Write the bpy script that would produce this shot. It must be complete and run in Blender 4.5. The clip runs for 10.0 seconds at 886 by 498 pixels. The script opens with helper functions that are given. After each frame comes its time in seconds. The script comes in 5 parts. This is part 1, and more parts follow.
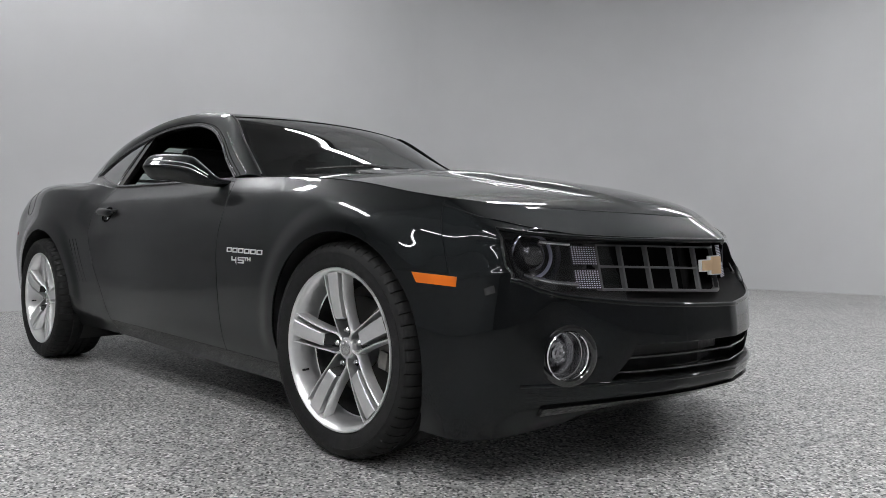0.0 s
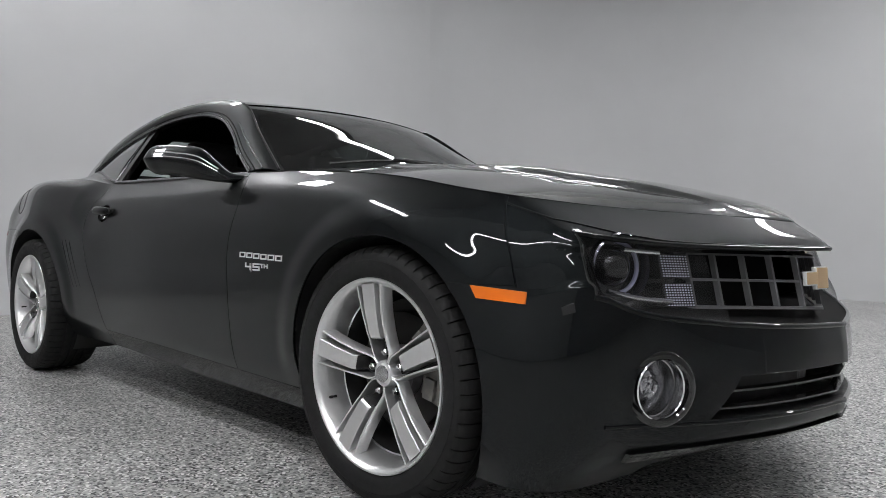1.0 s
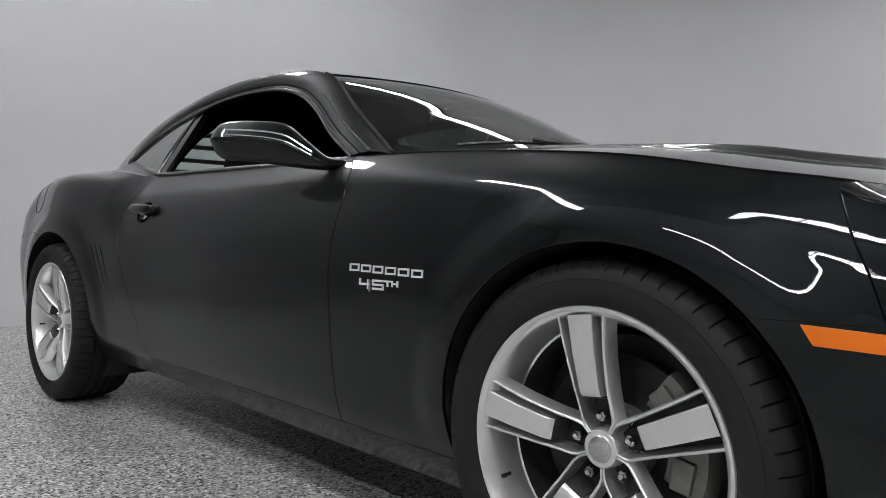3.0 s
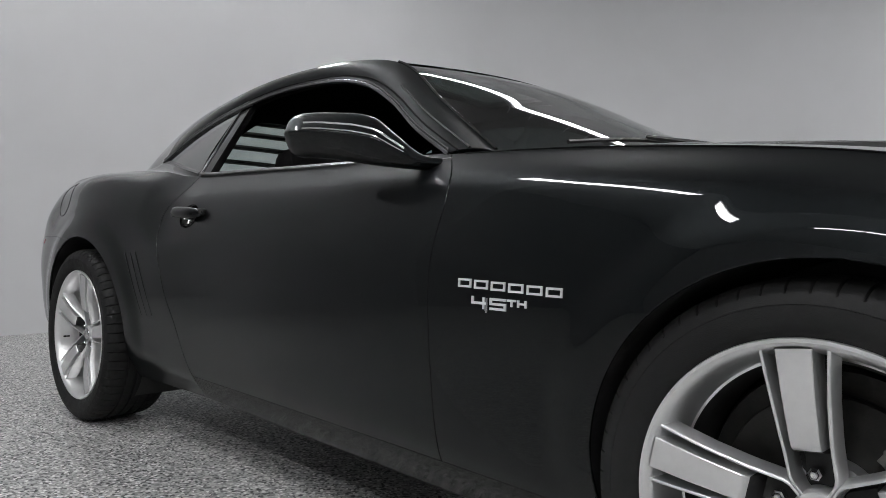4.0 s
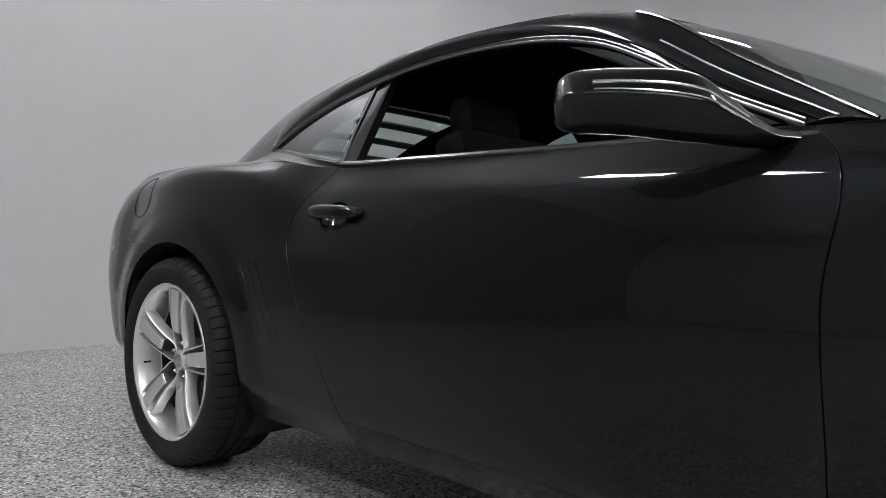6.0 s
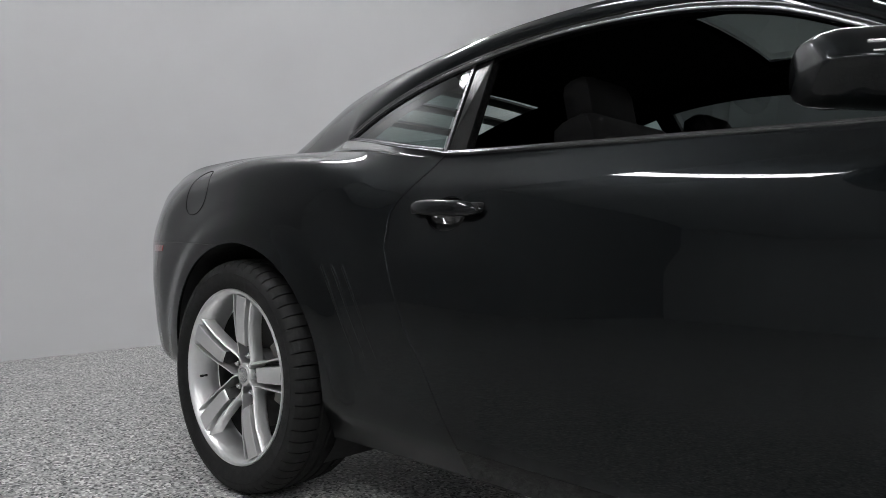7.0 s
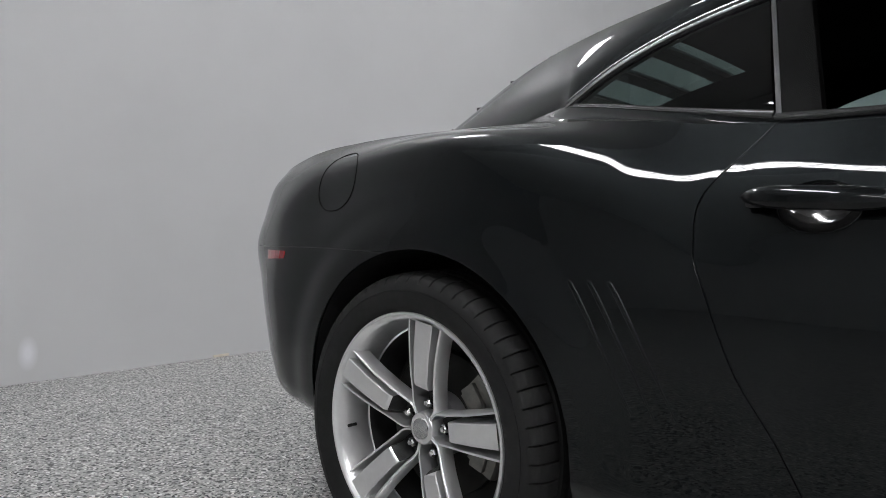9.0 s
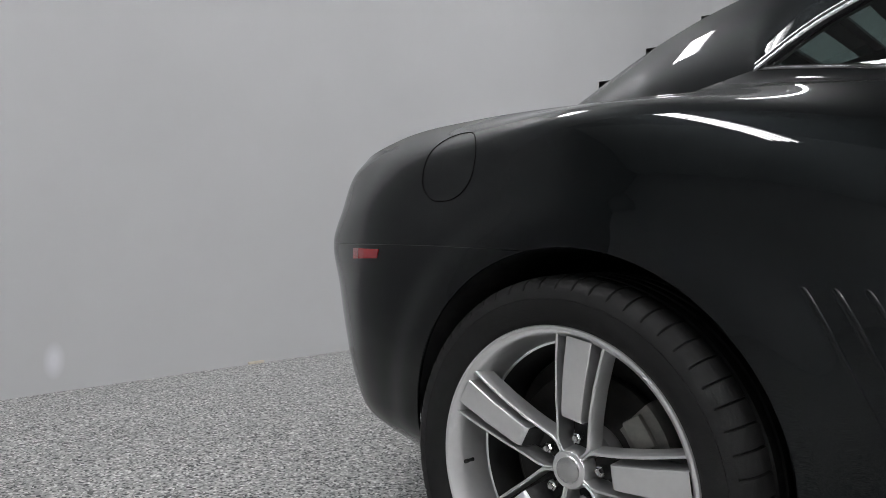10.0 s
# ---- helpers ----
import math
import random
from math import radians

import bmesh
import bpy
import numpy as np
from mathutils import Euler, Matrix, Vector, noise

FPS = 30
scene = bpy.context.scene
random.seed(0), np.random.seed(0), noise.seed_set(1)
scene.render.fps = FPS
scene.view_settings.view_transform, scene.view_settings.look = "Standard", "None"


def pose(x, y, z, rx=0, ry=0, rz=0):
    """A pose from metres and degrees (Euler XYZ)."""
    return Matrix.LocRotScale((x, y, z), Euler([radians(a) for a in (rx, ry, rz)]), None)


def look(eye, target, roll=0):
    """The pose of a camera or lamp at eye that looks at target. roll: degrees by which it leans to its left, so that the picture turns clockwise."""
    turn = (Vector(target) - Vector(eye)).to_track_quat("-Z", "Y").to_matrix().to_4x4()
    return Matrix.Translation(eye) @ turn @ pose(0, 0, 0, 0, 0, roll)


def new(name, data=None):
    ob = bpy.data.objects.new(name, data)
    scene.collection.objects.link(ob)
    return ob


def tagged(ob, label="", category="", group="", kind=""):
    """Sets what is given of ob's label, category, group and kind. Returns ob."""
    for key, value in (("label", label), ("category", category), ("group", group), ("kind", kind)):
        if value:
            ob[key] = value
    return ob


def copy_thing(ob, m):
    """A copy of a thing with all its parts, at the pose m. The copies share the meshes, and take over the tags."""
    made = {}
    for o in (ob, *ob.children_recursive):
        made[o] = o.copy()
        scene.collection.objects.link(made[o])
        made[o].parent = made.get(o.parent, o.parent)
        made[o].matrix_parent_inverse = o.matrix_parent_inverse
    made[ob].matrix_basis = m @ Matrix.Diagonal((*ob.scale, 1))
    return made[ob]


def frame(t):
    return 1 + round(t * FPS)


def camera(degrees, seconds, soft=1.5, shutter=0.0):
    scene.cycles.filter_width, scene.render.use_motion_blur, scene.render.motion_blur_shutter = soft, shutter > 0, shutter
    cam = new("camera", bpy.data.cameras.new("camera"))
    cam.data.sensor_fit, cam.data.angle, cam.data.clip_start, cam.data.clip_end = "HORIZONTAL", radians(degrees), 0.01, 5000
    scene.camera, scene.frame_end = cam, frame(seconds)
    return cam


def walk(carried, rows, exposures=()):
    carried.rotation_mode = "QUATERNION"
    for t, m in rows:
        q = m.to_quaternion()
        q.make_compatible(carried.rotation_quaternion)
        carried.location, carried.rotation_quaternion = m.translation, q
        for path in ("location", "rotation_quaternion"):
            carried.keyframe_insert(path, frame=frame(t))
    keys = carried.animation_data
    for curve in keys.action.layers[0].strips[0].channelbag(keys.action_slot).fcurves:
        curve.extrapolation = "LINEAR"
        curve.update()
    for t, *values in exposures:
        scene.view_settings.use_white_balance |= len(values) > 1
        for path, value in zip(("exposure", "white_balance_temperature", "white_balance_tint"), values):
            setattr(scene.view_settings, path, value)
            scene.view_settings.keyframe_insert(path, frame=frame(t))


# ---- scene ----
cam = camera(63.4, 10.0, soft=0.8)
PATH = [
    (0, (1.872, -2.375, 0.726), (0.49, -0.93, 0.696), 0.2),
    (0.5, (1.693, -2.281, 0.737), (0.311, -0.835, 0.713), 0.4),
    (1, (1.5, -2.211, 0.735), (0.117, -0.767, 0.71), 0.6),
    (1.5, (1.303, -2.146, 0.742), (-0.082, -0.703, 0.719), 0.6),
    (2, (1.114, -2.099, 0.747), (-0.276, -0.661, 0.726), 0.6),
    (2.5, (0.912, -2.053, 0.745), (-0.479, -0.617, 0.717), 0.4),
    (4, (0.335, -2.045, 0.756), (-1.051, -0.604, 0.747), 0.9),
    (4.5, (0.145, -2.058, 0.762), (-1.24, -0.615, 0.753), 0.7),
    (5, (-0.06, -2.049, 0.747), (-1.447, -0.608, 0.736), 0.8),
    (5.5, (-0.269, -2.058, 0.758), (-1.651, -0.612, 0.748), 0.7),
    (7, (-0.889, -2.111, 0.78), (-2.247, -0.642, 0.758), 0.4),
    (7.5, (-1.108, -2.098, 0.782), (-2.462, -0.626, 0.742), 0.0),
    (8, (-1.308, -2.086, 0.793), (-2.664, -0.617, 0.756), -0.2),
    (8.5, (-1.498, -2.076, 0.788), (-2.855, -0.607, 0.752), -0.0),
    (9, (-1.711, -2.059, 0.801), (-3.068, -0.589, 0.763), -0.0),
    (9.5, (-1.909, -2.038, 0.797), (-3.272, -0.575, 0.76), 0.1),
    (10, (-2.121, -2.01, 0.788), (-3.492, -0.555, 0.754), 0.2),
]
walk(cam, [(t, look(eye, target, roll)) for t, eye, target, roll in PATH])

# ---- world and exposure ----
world = bpy.data.worlds.new("world")
scene.world = world
world.use_nodes = True
world.node_tree.nodes["Background"].inputs[0].default_value = (0.02, 0.02, 0.02, 1)
world.node_tree.nodes["Background"].inputs[1].default_value = 0.3
scene.view_settings.exposure = 0.0


# ---- materials ----
def shader(name, base=(0.5, 0.5, 0.5), rough=0.5, metal=0.0, coat=0.0, coat_rough=0.03, spec=0.5):
    m = bpy.data.materials.new(name)
    m.use_nodes = True
    p = m.node_tree.nodes["Principled BSDF"]
    p.inputs["Base Color"].default_value = (*base, 1)
    p.inputs["Roughness"].default_value = rough
    p.inputs["Metallic"].default_value = metal
    p.inputs["Coat Weight"].default_value = coat
    p.inputs["Coat Roughness"].default_value = coat_rough
    p.inputs["Specular IOR Level"].default_value = spec
    return m


def node(m, kind, **values):
    n = m.node_tree.nodes.new(kind)
    for key, value in values.items():
        if key in n.inputs:
            n.inputs[key].default_value = value
    return n


def wire(m, a, b):
    m.node_tree.links.new(a, b)


def principled(m):
    return m.node_tree.nodes["Principled BSDF"]


def coords(m):
    n = m.node_tree.nodes.new("ShaderNodeTexCoord")
    return n.outputs["Object"]


def ramp(m, fac, stops, constant=False):
    n = m.node_tree.nodes.new("ShaderNodeValToRGB")
    n.color_ramp.interpolation = "CONSTANT" if constant else "LINEAR"
    while len(n.color_ramp.elements) < len(stops):
        n.color_ramp.elements.new(0.5)
    for e, (pos, col) in zip(n.color_ramp.elements, stops):
        e.position, e.color = pos, (*col, 1)
    wire(m, fac, n.inputs["Fac"])
    return n


def mottled(m, low, high, scale, detail=4.0, bump=0.0, bump_scale=200.0, rough=None):
    """Two-scale variation of colour, roughness and relief."""
    c = coords(m)
    n = node(m, "ShaderNodeTexNoise", Scale=scale, Detail=detail, Roughness=0.6)
    wire(m, c, n.inputs["Vector"])
    r = ramp(m, n.outputs["Fac"], [(0.3, low), (0.7, high)])
    wire(m, r.outputs["Color"], principled(m).inputs["Base Color"])
    fine = node(m, "ShaderNodeTexNoise", Scale=bump_scale, Detail=3.0)
    wire(m, c, fine.inputs["Vector"])
    if bump:
        b = node(m, "ShaderNodeBump", Strength=bump, Distance=0.002)
        wire(m, fine.outputs["Fac"], b.inputs["Height"])
        wire(m, b.outputs["Normal"], principled(m).inputs["Normal"])
    if rough:
        q = ramp(m, n.outputs["Fac"], [(0.3, (rough[0],) * 3), (0.7, (rough[1],) * 3)])
        wire(m, q.outputs["Color"], principled(m).inputs["Roughness"])
    return m


def glassy(name, tint, rough=0.0):
    """A thin pane: tinted see-through with a mirror gloss that grows at shallow angles."""
    m = bpy.data.materials.new(name)
    m.use_nodes = True
    m.node_tree.nodes.remove(principled(m))
    see = node(m, "ShaderNodeBsdfTransparent", Color=(*tint, 1))
    gloss = node(m, "ShaderNodeBsdfGlossy", Color=(1, 1, 1, 1), Roughness=rough)
    face = node(m, "ShaderNodeLayerWeight", Blend=0.5)
    steep = m.node_tree.nodes.new("ShaderNodeMath")
    steep.operation = "POWER"
    steep.inputs[1].default_value = 4.0
    wire(m, face.outputs["Facing"], steep.inputs[0])
    fres = m.node_tree.nodes.new("ShaderNodeMath")
    fres.operation = "MULTIPLY_ADD"
    fres.inputs[1].default_value, fres.inputs[2].default_value = 0.9, 0.06
    wire(m, steep.outputs[0], fres.inputs[0])
    mix = m.node_tree.nodes.new("ShaderNodeMixShader")
    wire(m, fres.outputs[0], mix.inputs[0])
    wire(m, see.outputs[0], mix.inputs[1])
    wire(m, gloss.outputs[0], mix.inputs[2])
    wire(m, mix.outputs[0], m.node_tree.nodes["Material Output"].inputs["Surface"])
    return m


def glowing(name, colour, strength):
    m = bpy.data.materials.new(name)
    m.use_nodes = True
    p = principled(m)
    p.inputs["Base Color"].default_value = (0.8, 0.8, 0.8, 1)
    p.inputs["Emission Color"].default_value = (*colour, 1)
    p.inputs["Emission Strength"].default_value = strength
    return m


def flecked_floor():
    m = shader("flecked_epoxy", rough=0.45, coat=0.22, coat_rough=0.2)
    c = coords(m)
    chips = node(m, "ShaderNodeTexVoronoi", Scale=128.0, Randomness=1.0)
    wire(m, c, chips.inputs["Vector"])
    tone = m.node_tree.nodes.new("ShaderNodeSeparateColor")
    wire(m, chips.outputs["Color"], tone.inputs["Color"])
    flake = ramp(m, tone.outputs["Red"], [(0.0, (0.006, 0.006, 0.007)), (0.09, (0.09, 0.09, 0.09)), (0.20, (0.27, 0.27, 0.265)), (0.38, (0.39, 0.39, 0.38)),
                                          (0.60, (0.50, 0.50, 0.485)), (0.80, (0.68, 0.68, 0.66)), (0.92, (0.92, 0.92, 0.90))], True)
    stain = node(m, "ShaderNodeTexNoise", Scale=1.3, Detail=5.0)
    wire(m, c, stain.inputs["Vector"])
    dim = ramp(m, stain.outputs["Fac"], [(0.3, (0.86, 0.86, 0.86)), (0.7, (1.0, 1.0, 1.0))])
    mix = m.node_tree.nodes.new("ShaderNodeMix")
    mix.data_type, mix.blend_type = "RGBA", "MULTIPLY"
    mix.inputs[0].default_value = 1.0
    wire(m, flake.outputs["Color"], mix.inputs[6])
    wire(m, dim.outputs["Color"], mix.inputs[7])
    wire(m, mix.outputs[2], principled(m).inputs["Base Color"])
    b = node(m, "ShaderNodeBump", Strength=0.35, Distance=0.0015)
    wire(m, tone.outputs["Green"], b.inputs["Height"])
    wire(m, b.outputs["Normal"], principled(m).inputs["Normal"])
    return m


def car_paint():
    m = shader("metallic_black_paint", (0.005, 0.005, 0.006), 0.42, 0.7, 1.0, 0.008, 0.05)
    principled(m).inputs["Coat IOR"].default_value = 1.34
    c = coords(m)
    flake = node(m, "ShaderNodeTexVoronoi", Scale=1600.0)
    wire(m, c, flake.inputs["Vector"])
    r = ramp(m, flake.outputs["Distance"], [(0.0, (0.0100, 0.0126, 0.0140)), (0.6, (0.0025, 0.0033, 0.0037))])
    wire(m, r.outputs["Color"], principled(m).inputs["Base Color"])
    return m


FLOOR = flecked_floor()
WALL = mottled(shader("grey_wall_paint", rough=0.75), (0.54, 0.545, 0.55), (0.58, 0.585, 0.59), 0.6, 5, 0.08, 90)


def scuffed(m, at, size, colour):
    """A soft pale smear on a painted wall."""
    shift = node(m, "ShaderNodeVectorMath")
    shift.operation = "SUBTRACT"
    shift.inputs[1].default_value = at
    wire(m, coords(m), shift.inputs[0])
    shrink = node(m, "ShaderNodeVectorMath")
    shrink.operation = "DIVIDE"
    shrink.inputs[1].default_value = size
    wire(m, shift.outputs[0], shrink.inputs[0])
    far = node(m, "ShaderNodeVectorMath")
    far.operation = "LENGTH"
    wire(m, shrink.outputs[0], far.inputs[0])
    mask = ramp(m, far.outputs["Value"], [(0.25, (0.8, 0.8, 0.8)), (1.0, (0, 0, 0))])
    base = principled(m).inputs["Base Color"]
    mix = m.node_tree.nodes.new("ShaderNodeMix")
    mix.data_type = "RGBA"
    wire(m, mask.outputs["Color"], mix.inputs[0])
    wire(m, base.links[0].from_socket, mix.inputs[6])
    mix.inputs[7].default_value = (*colour, 1)
    wire(m, mix.outputs[2], base)


scuffed(WALL, (-6.0, -0.735, 0.16), (0.3, 0.055, 0.10), (0.80, 0.80, 0.84))
UNSEEN_WALL = mottled(shader("unseen_wall_grey", rough=0.8), (0.26, 0.26, 0.265), (0.29, 0.29, 0.295), 0.6, 5, 0.08, 90)
CEILING_REFLECTOR = mottled(shader("white_ceiling_reflector", rough=0.8), (0.74, 0.745, 0.75), (0.79, 0.795, 0.80), 1.5, 4, 0.05, 60)
CEILING = mottled(shader("grey_ceiling_paint", rough=0.8), (0.22, 0.22, 0.22), (0.27, 0.27, 0.27), 1.5, 4, 0.05, 60)
PAINT = car_paint()
SILL = mottled(shader("black_sill", rough=0.14, coat=0.15, spec=0.16), (0.004, 0.004, 0.004), (0.007, 0.007, 0.007), 12, 4, 0.06, 60, (0.1, 0.22))
GAP = shader("black_seam", (0.004, 0.004, 0.004), 0.8, spec=0.1)
PLASTIC = mottled(shader("black_plastic", rough=0.5), (0.008, 0.008, 0.008), (0.014, 0.014, 0.014), 30, 3, 0.15, 900, (0.4, 0.6))
GLOSS = shader("gloss_black_trim", (0.01, 0.01, 0.01), 0.12, coat=0.6)
TRIM = shader("satin_window_trim", (0.15, 0.15, 0.155), 0.27, 0.9)
RUBBER = mottled(shader("tyre_rubber", rough=0.75, spec=0.3), (0.006, 0.006, 0.006), (0.011, 0.011, 0.011), 40, 4, 0.3, 500, (0.6, 0.85))
ALLOY = mottled(shader("silver_alloy", rough=0.33, metal=0.82, coat=0.25, coat_rough=0.08), (0.80, 0.80, 0.80), (0.84, 0.84, 0.84), 60, 4, 0.0, 1500)
POCKET_SHADE = mottled(shader("dark_pocket_and_groove_shade", rough=0.6, metal=0.2), (0.012, 0.012, 0.012), (0.03, 0.03, 0.03), 80)
CHROME = shader("chrome", (0.75, 0.75, 0.75), 0.12, 1.0)
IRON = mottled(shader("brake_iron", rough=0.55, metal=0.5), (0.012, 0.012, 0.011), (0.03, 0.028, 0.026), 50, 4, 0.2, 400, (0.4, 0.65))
CALIPER = mottled(shader("cast_caliper", rough=0.55, metal=0.6), (0.16, 0.16, 0.15), (0.24, 0.23, 0.21), 40)
WINDSHIELD = glassy("windshield_glass", (0.55, 0.62, 0.6))
TINTED = glassy("tinted_glass", (0.27, 0.35, 0.34))
SMOKED = glassy("smoked_glass", (0.06, 0.07, 0.07))
ROOFGLASS = glassy("dark_roof_glass", (0.16, 0.19, 0.18))
CLEAR = glassy("clear_lens", (0.93, 0.93, 0.95))
AMBER = shader("amber_lens", (0.64, 0.135, 0.002), 0.3, coat=0.3, spec=0.25)
REDLENS = shader("red_lens", (0.25, 0.012, 0.015), 0.25, coat=0.8)
GOLD = shader("gold_emblem", (0.78, 0.56, 0.34), 0.3, 0.5, 0.8)
CLOTH = mottled(shader("black_upholstery", rough=0.75, spec=0.04), (0.0015, 0.0015, 0.0015), (0.004, 0.004, 0.004), 60, 4, 0.3, 700)
GRILLE = shader("grey_grille_bars", (0.13, 0.13, 0.133), 0.32, 0.3)
TUBE = glowing("lamp_tube", (0.985, 0.987, 1.012), 72.0)
TRAY = shader("white_lamp_tray", (0.7, 0.7, 0.7), 0.4)


# ---- building helpers ----
def part(name, bm, material, parent, label="", smooth=True):
    me = bpy.data.meshes.new(name)
    bm.to_mesh(me)
    bm.free()
    for m in material if isinstance(material, (list, tuple)) else (material,):
        me.materials.append(m)
    if smooth:
        for p in me.polygons:
            p.use_smooth = True
        me.set_sharp_from_angle(angle=radians(38))
    ob = new(name, me)
    if parent:
        ob.parent = parent
    if label:
        ob["label"] = label
    return ob


def sheet(bm, pts, flip=False, keep=None, wrap=False, mat=0):
    """Quads over an array of points (rows, columns, 3)."""
    n, m = pts.shape[:2]
    vs = [[bm.verts.new(pts[i, j]) for j in range(m)] for i in range(n)]
    for i in range(n - 1):
        for j in range(m if wrap else m - 1):
            if keep is not None and not keep[i, j]:
                continue
            k = (j + 1) % m
            q = [vs[i][j], vs[i][k], vs[i + 1][k], vs[i + 1][j]]
            f = bm.faces.new(q[::-1] if flip else q)
            f.material_index = mat
    return vs


def tidy(bm, dist=1e-5):
    for v in [v for v in bm.verts if not v.link_faces]:
        bm.verts.remove(v)
    bmesh.ops.remove_doubles(bm, verts=bm.verts, dist=dist)


def add_lip(bm, depth, roll=0.0016):
    """Rolls every open edge over and inwards, as a folded sheet-metal edge."""
    bm.normal_update()
    edges = [e for e in bm.edges if len(e.link_faces) == 1]
    rim = {}
    for e in edges:
        f = e.link_faces[0]
        loop = [l for l in f.loops if l.edge == e][0]
        a, b = loop.vert, loop.link_loop_next.vert
        off = (b.co - a.co).normalized().cross(f.normal)
        for v in (a, b):
            if v in rim:
                rim[v][2] += off
            else:
                rim[v] = [v.co.copy(), v.normal.copy(), off.copy()]
    made = {}
    for v, (c, n, off) in rim.items():
        if off.length > 1e-6:
            off.normalize()
        steps = [(0, 0), (.62, .3), (1, 1), (1, max(1.5, depth / roll))] if roll else [(0, 0), (0, 1)]
        made[v] = [bm.verts.new(c + off * roll * u - n * (roll * w if roll else depth)) for u, w in steps]
    for e in edges:
        f = e.link_faces[0]
        loop = [l for l in f.loops if l.edge == e][0]
        a, b = loop.vert, loop.link_loop_next.vert
        for p, q, r, t in zip(made[a], made[b], made[b][1:], made[a][1:]):
            bm.faces.new([q, p, t, r])


def box(bm, size, at=(0, 0, 0), turn=None, bevel=0.0, mat=0):
    r = bmesh.ops.create_cube(bm, size=1.0)
    vs = r["verts"]
    m = Matrix.Translation(at) @ (turn or Matrix()) @ Matrix.Diagonal((*size, 1))
    for v in vs:
        v.co = m @ v.co
    faces = {f for v in vs for f in v.link_faces}
    for f in faces:
        f.material_index = mat
    if bevel:
        es = list({e for v in vs for e in v.link_edges})
        bmesh.ops.bevel(bm, geom=es, offset=bevel, segments=2, affect="EDGES", profile=0.5)


def lathe(bm, profile, steps, axis="y", mat=0, start=0.0, sweep=2 * math.pi):
    """Turns (radius, along) pairs about the y axis."""
    prof = np.array(profile, float)
    closed = abs(sweep - 2 * math.pi) < 1e-6
    ang = start + np.linspace(0, sweep, steps + (0 if closed else 1), endpoint=not closed)
    pts = np.zeros((len(prof), len(ang), 3))
    pts[..., 0] = prof[:, :1] * np.cos(ang)
    pts[..., 1] = prof[:, 1:2]
    pts[..., 2] = prof[:, :1] * np.sin(ang)
    sheet(bm, pts, wrap=closed, mat=mat)


def tube(bm, path, radius, sides=8, closed=False, mat=0):
    """A round bar along points."""
    path = [Vector(p) for p in path]
    n = len(path)
    rings = []
    for i, p in enumerate(path):
        a = path[(i - 1) % n] if closed or i else path[0]
        b = path[(i + 1) % n] if closed or i < n - 1 else path[-1]
        t = (b - a).normalized()
        u = t.cross(Vector((0, 0, 1)))
        if u.length < 0.05:
            u = t.cross(Vector((1, 0, 0)))
        u.normalize()
        w = u.cross(t)
        r = radius[i] if isinstance(radius, (list, tuple)) else radius
        rings.append([bm.verts.new(p + r * (math.cos(k * 2 * math.pi / sides) * u + math.sin(k * 2 * math.pi / sides) * w)) for k in range(sides)])
    for i in range(n if closed else n - 1):
        for k in range(sides):
            f = bm.faces.new([rings[i][k], rings[i][(k + 1) % sides], rings[(i + 1) % n][(k + 1) % sides], rings[(i + 1) % n][k]])
            f.material_index = mat
    if not closed:
        bm.faces.new(rings[0][::-1]).material_index = mat
        bm.faces.new(rings[-1]).material_index = mat


def hermite(xs, ys, q):
    """Smooth curve through (xs, ys[..., dims]) at q, with one-sided ends."""
    xs, ys, q = np.asarray(xs, float), np.asarray(ys, float), np.asarray(q, float)
    d = np.diff(ys, axis=0) / np.diff(xs)[:, None]
    h = np.diff(xs)[:, None]
    t = np.empty_like(ys)
    t[1:-1] = (d[:-1] * h[1:] + d[1:] * h[:-1]) / (h[1:] + h[:-1])
    t[0], t[-1] = d[0], d[-1]
    i = np.clip(np.searchsorted(xs, q, side="right") - 1, 0, len(xs) - 2)
    w = (xs[i + 1] - xs[i])[:, None]
    u = ((q - xs[i]) / (xs[i + 1] - xs[i]))[:, None]
    return ((1 + 2 * u) * (1 - u) ** 2 * ys[i] + u * (1 - u) ** 2 * w * t[i] + u * u * (3 - 2 * u) * ys[i + 1] + u * u * (u - 1) * w * t[i + 1])


def curve(pts):
    """A smooth function of the first number of each row."""
    a = np.array(pts, float)
    if a[0, 0] > a[-1, 0]:
        a = a[::-1]
    return lambda q: hermite(a[:, 0], a[:, 1:], np.atleast_1d(q))


# ---- the studio ----
X0, X1, Y0, Y1, TOP = -6.0, 8.0, -9.0, 8.3, 5.2


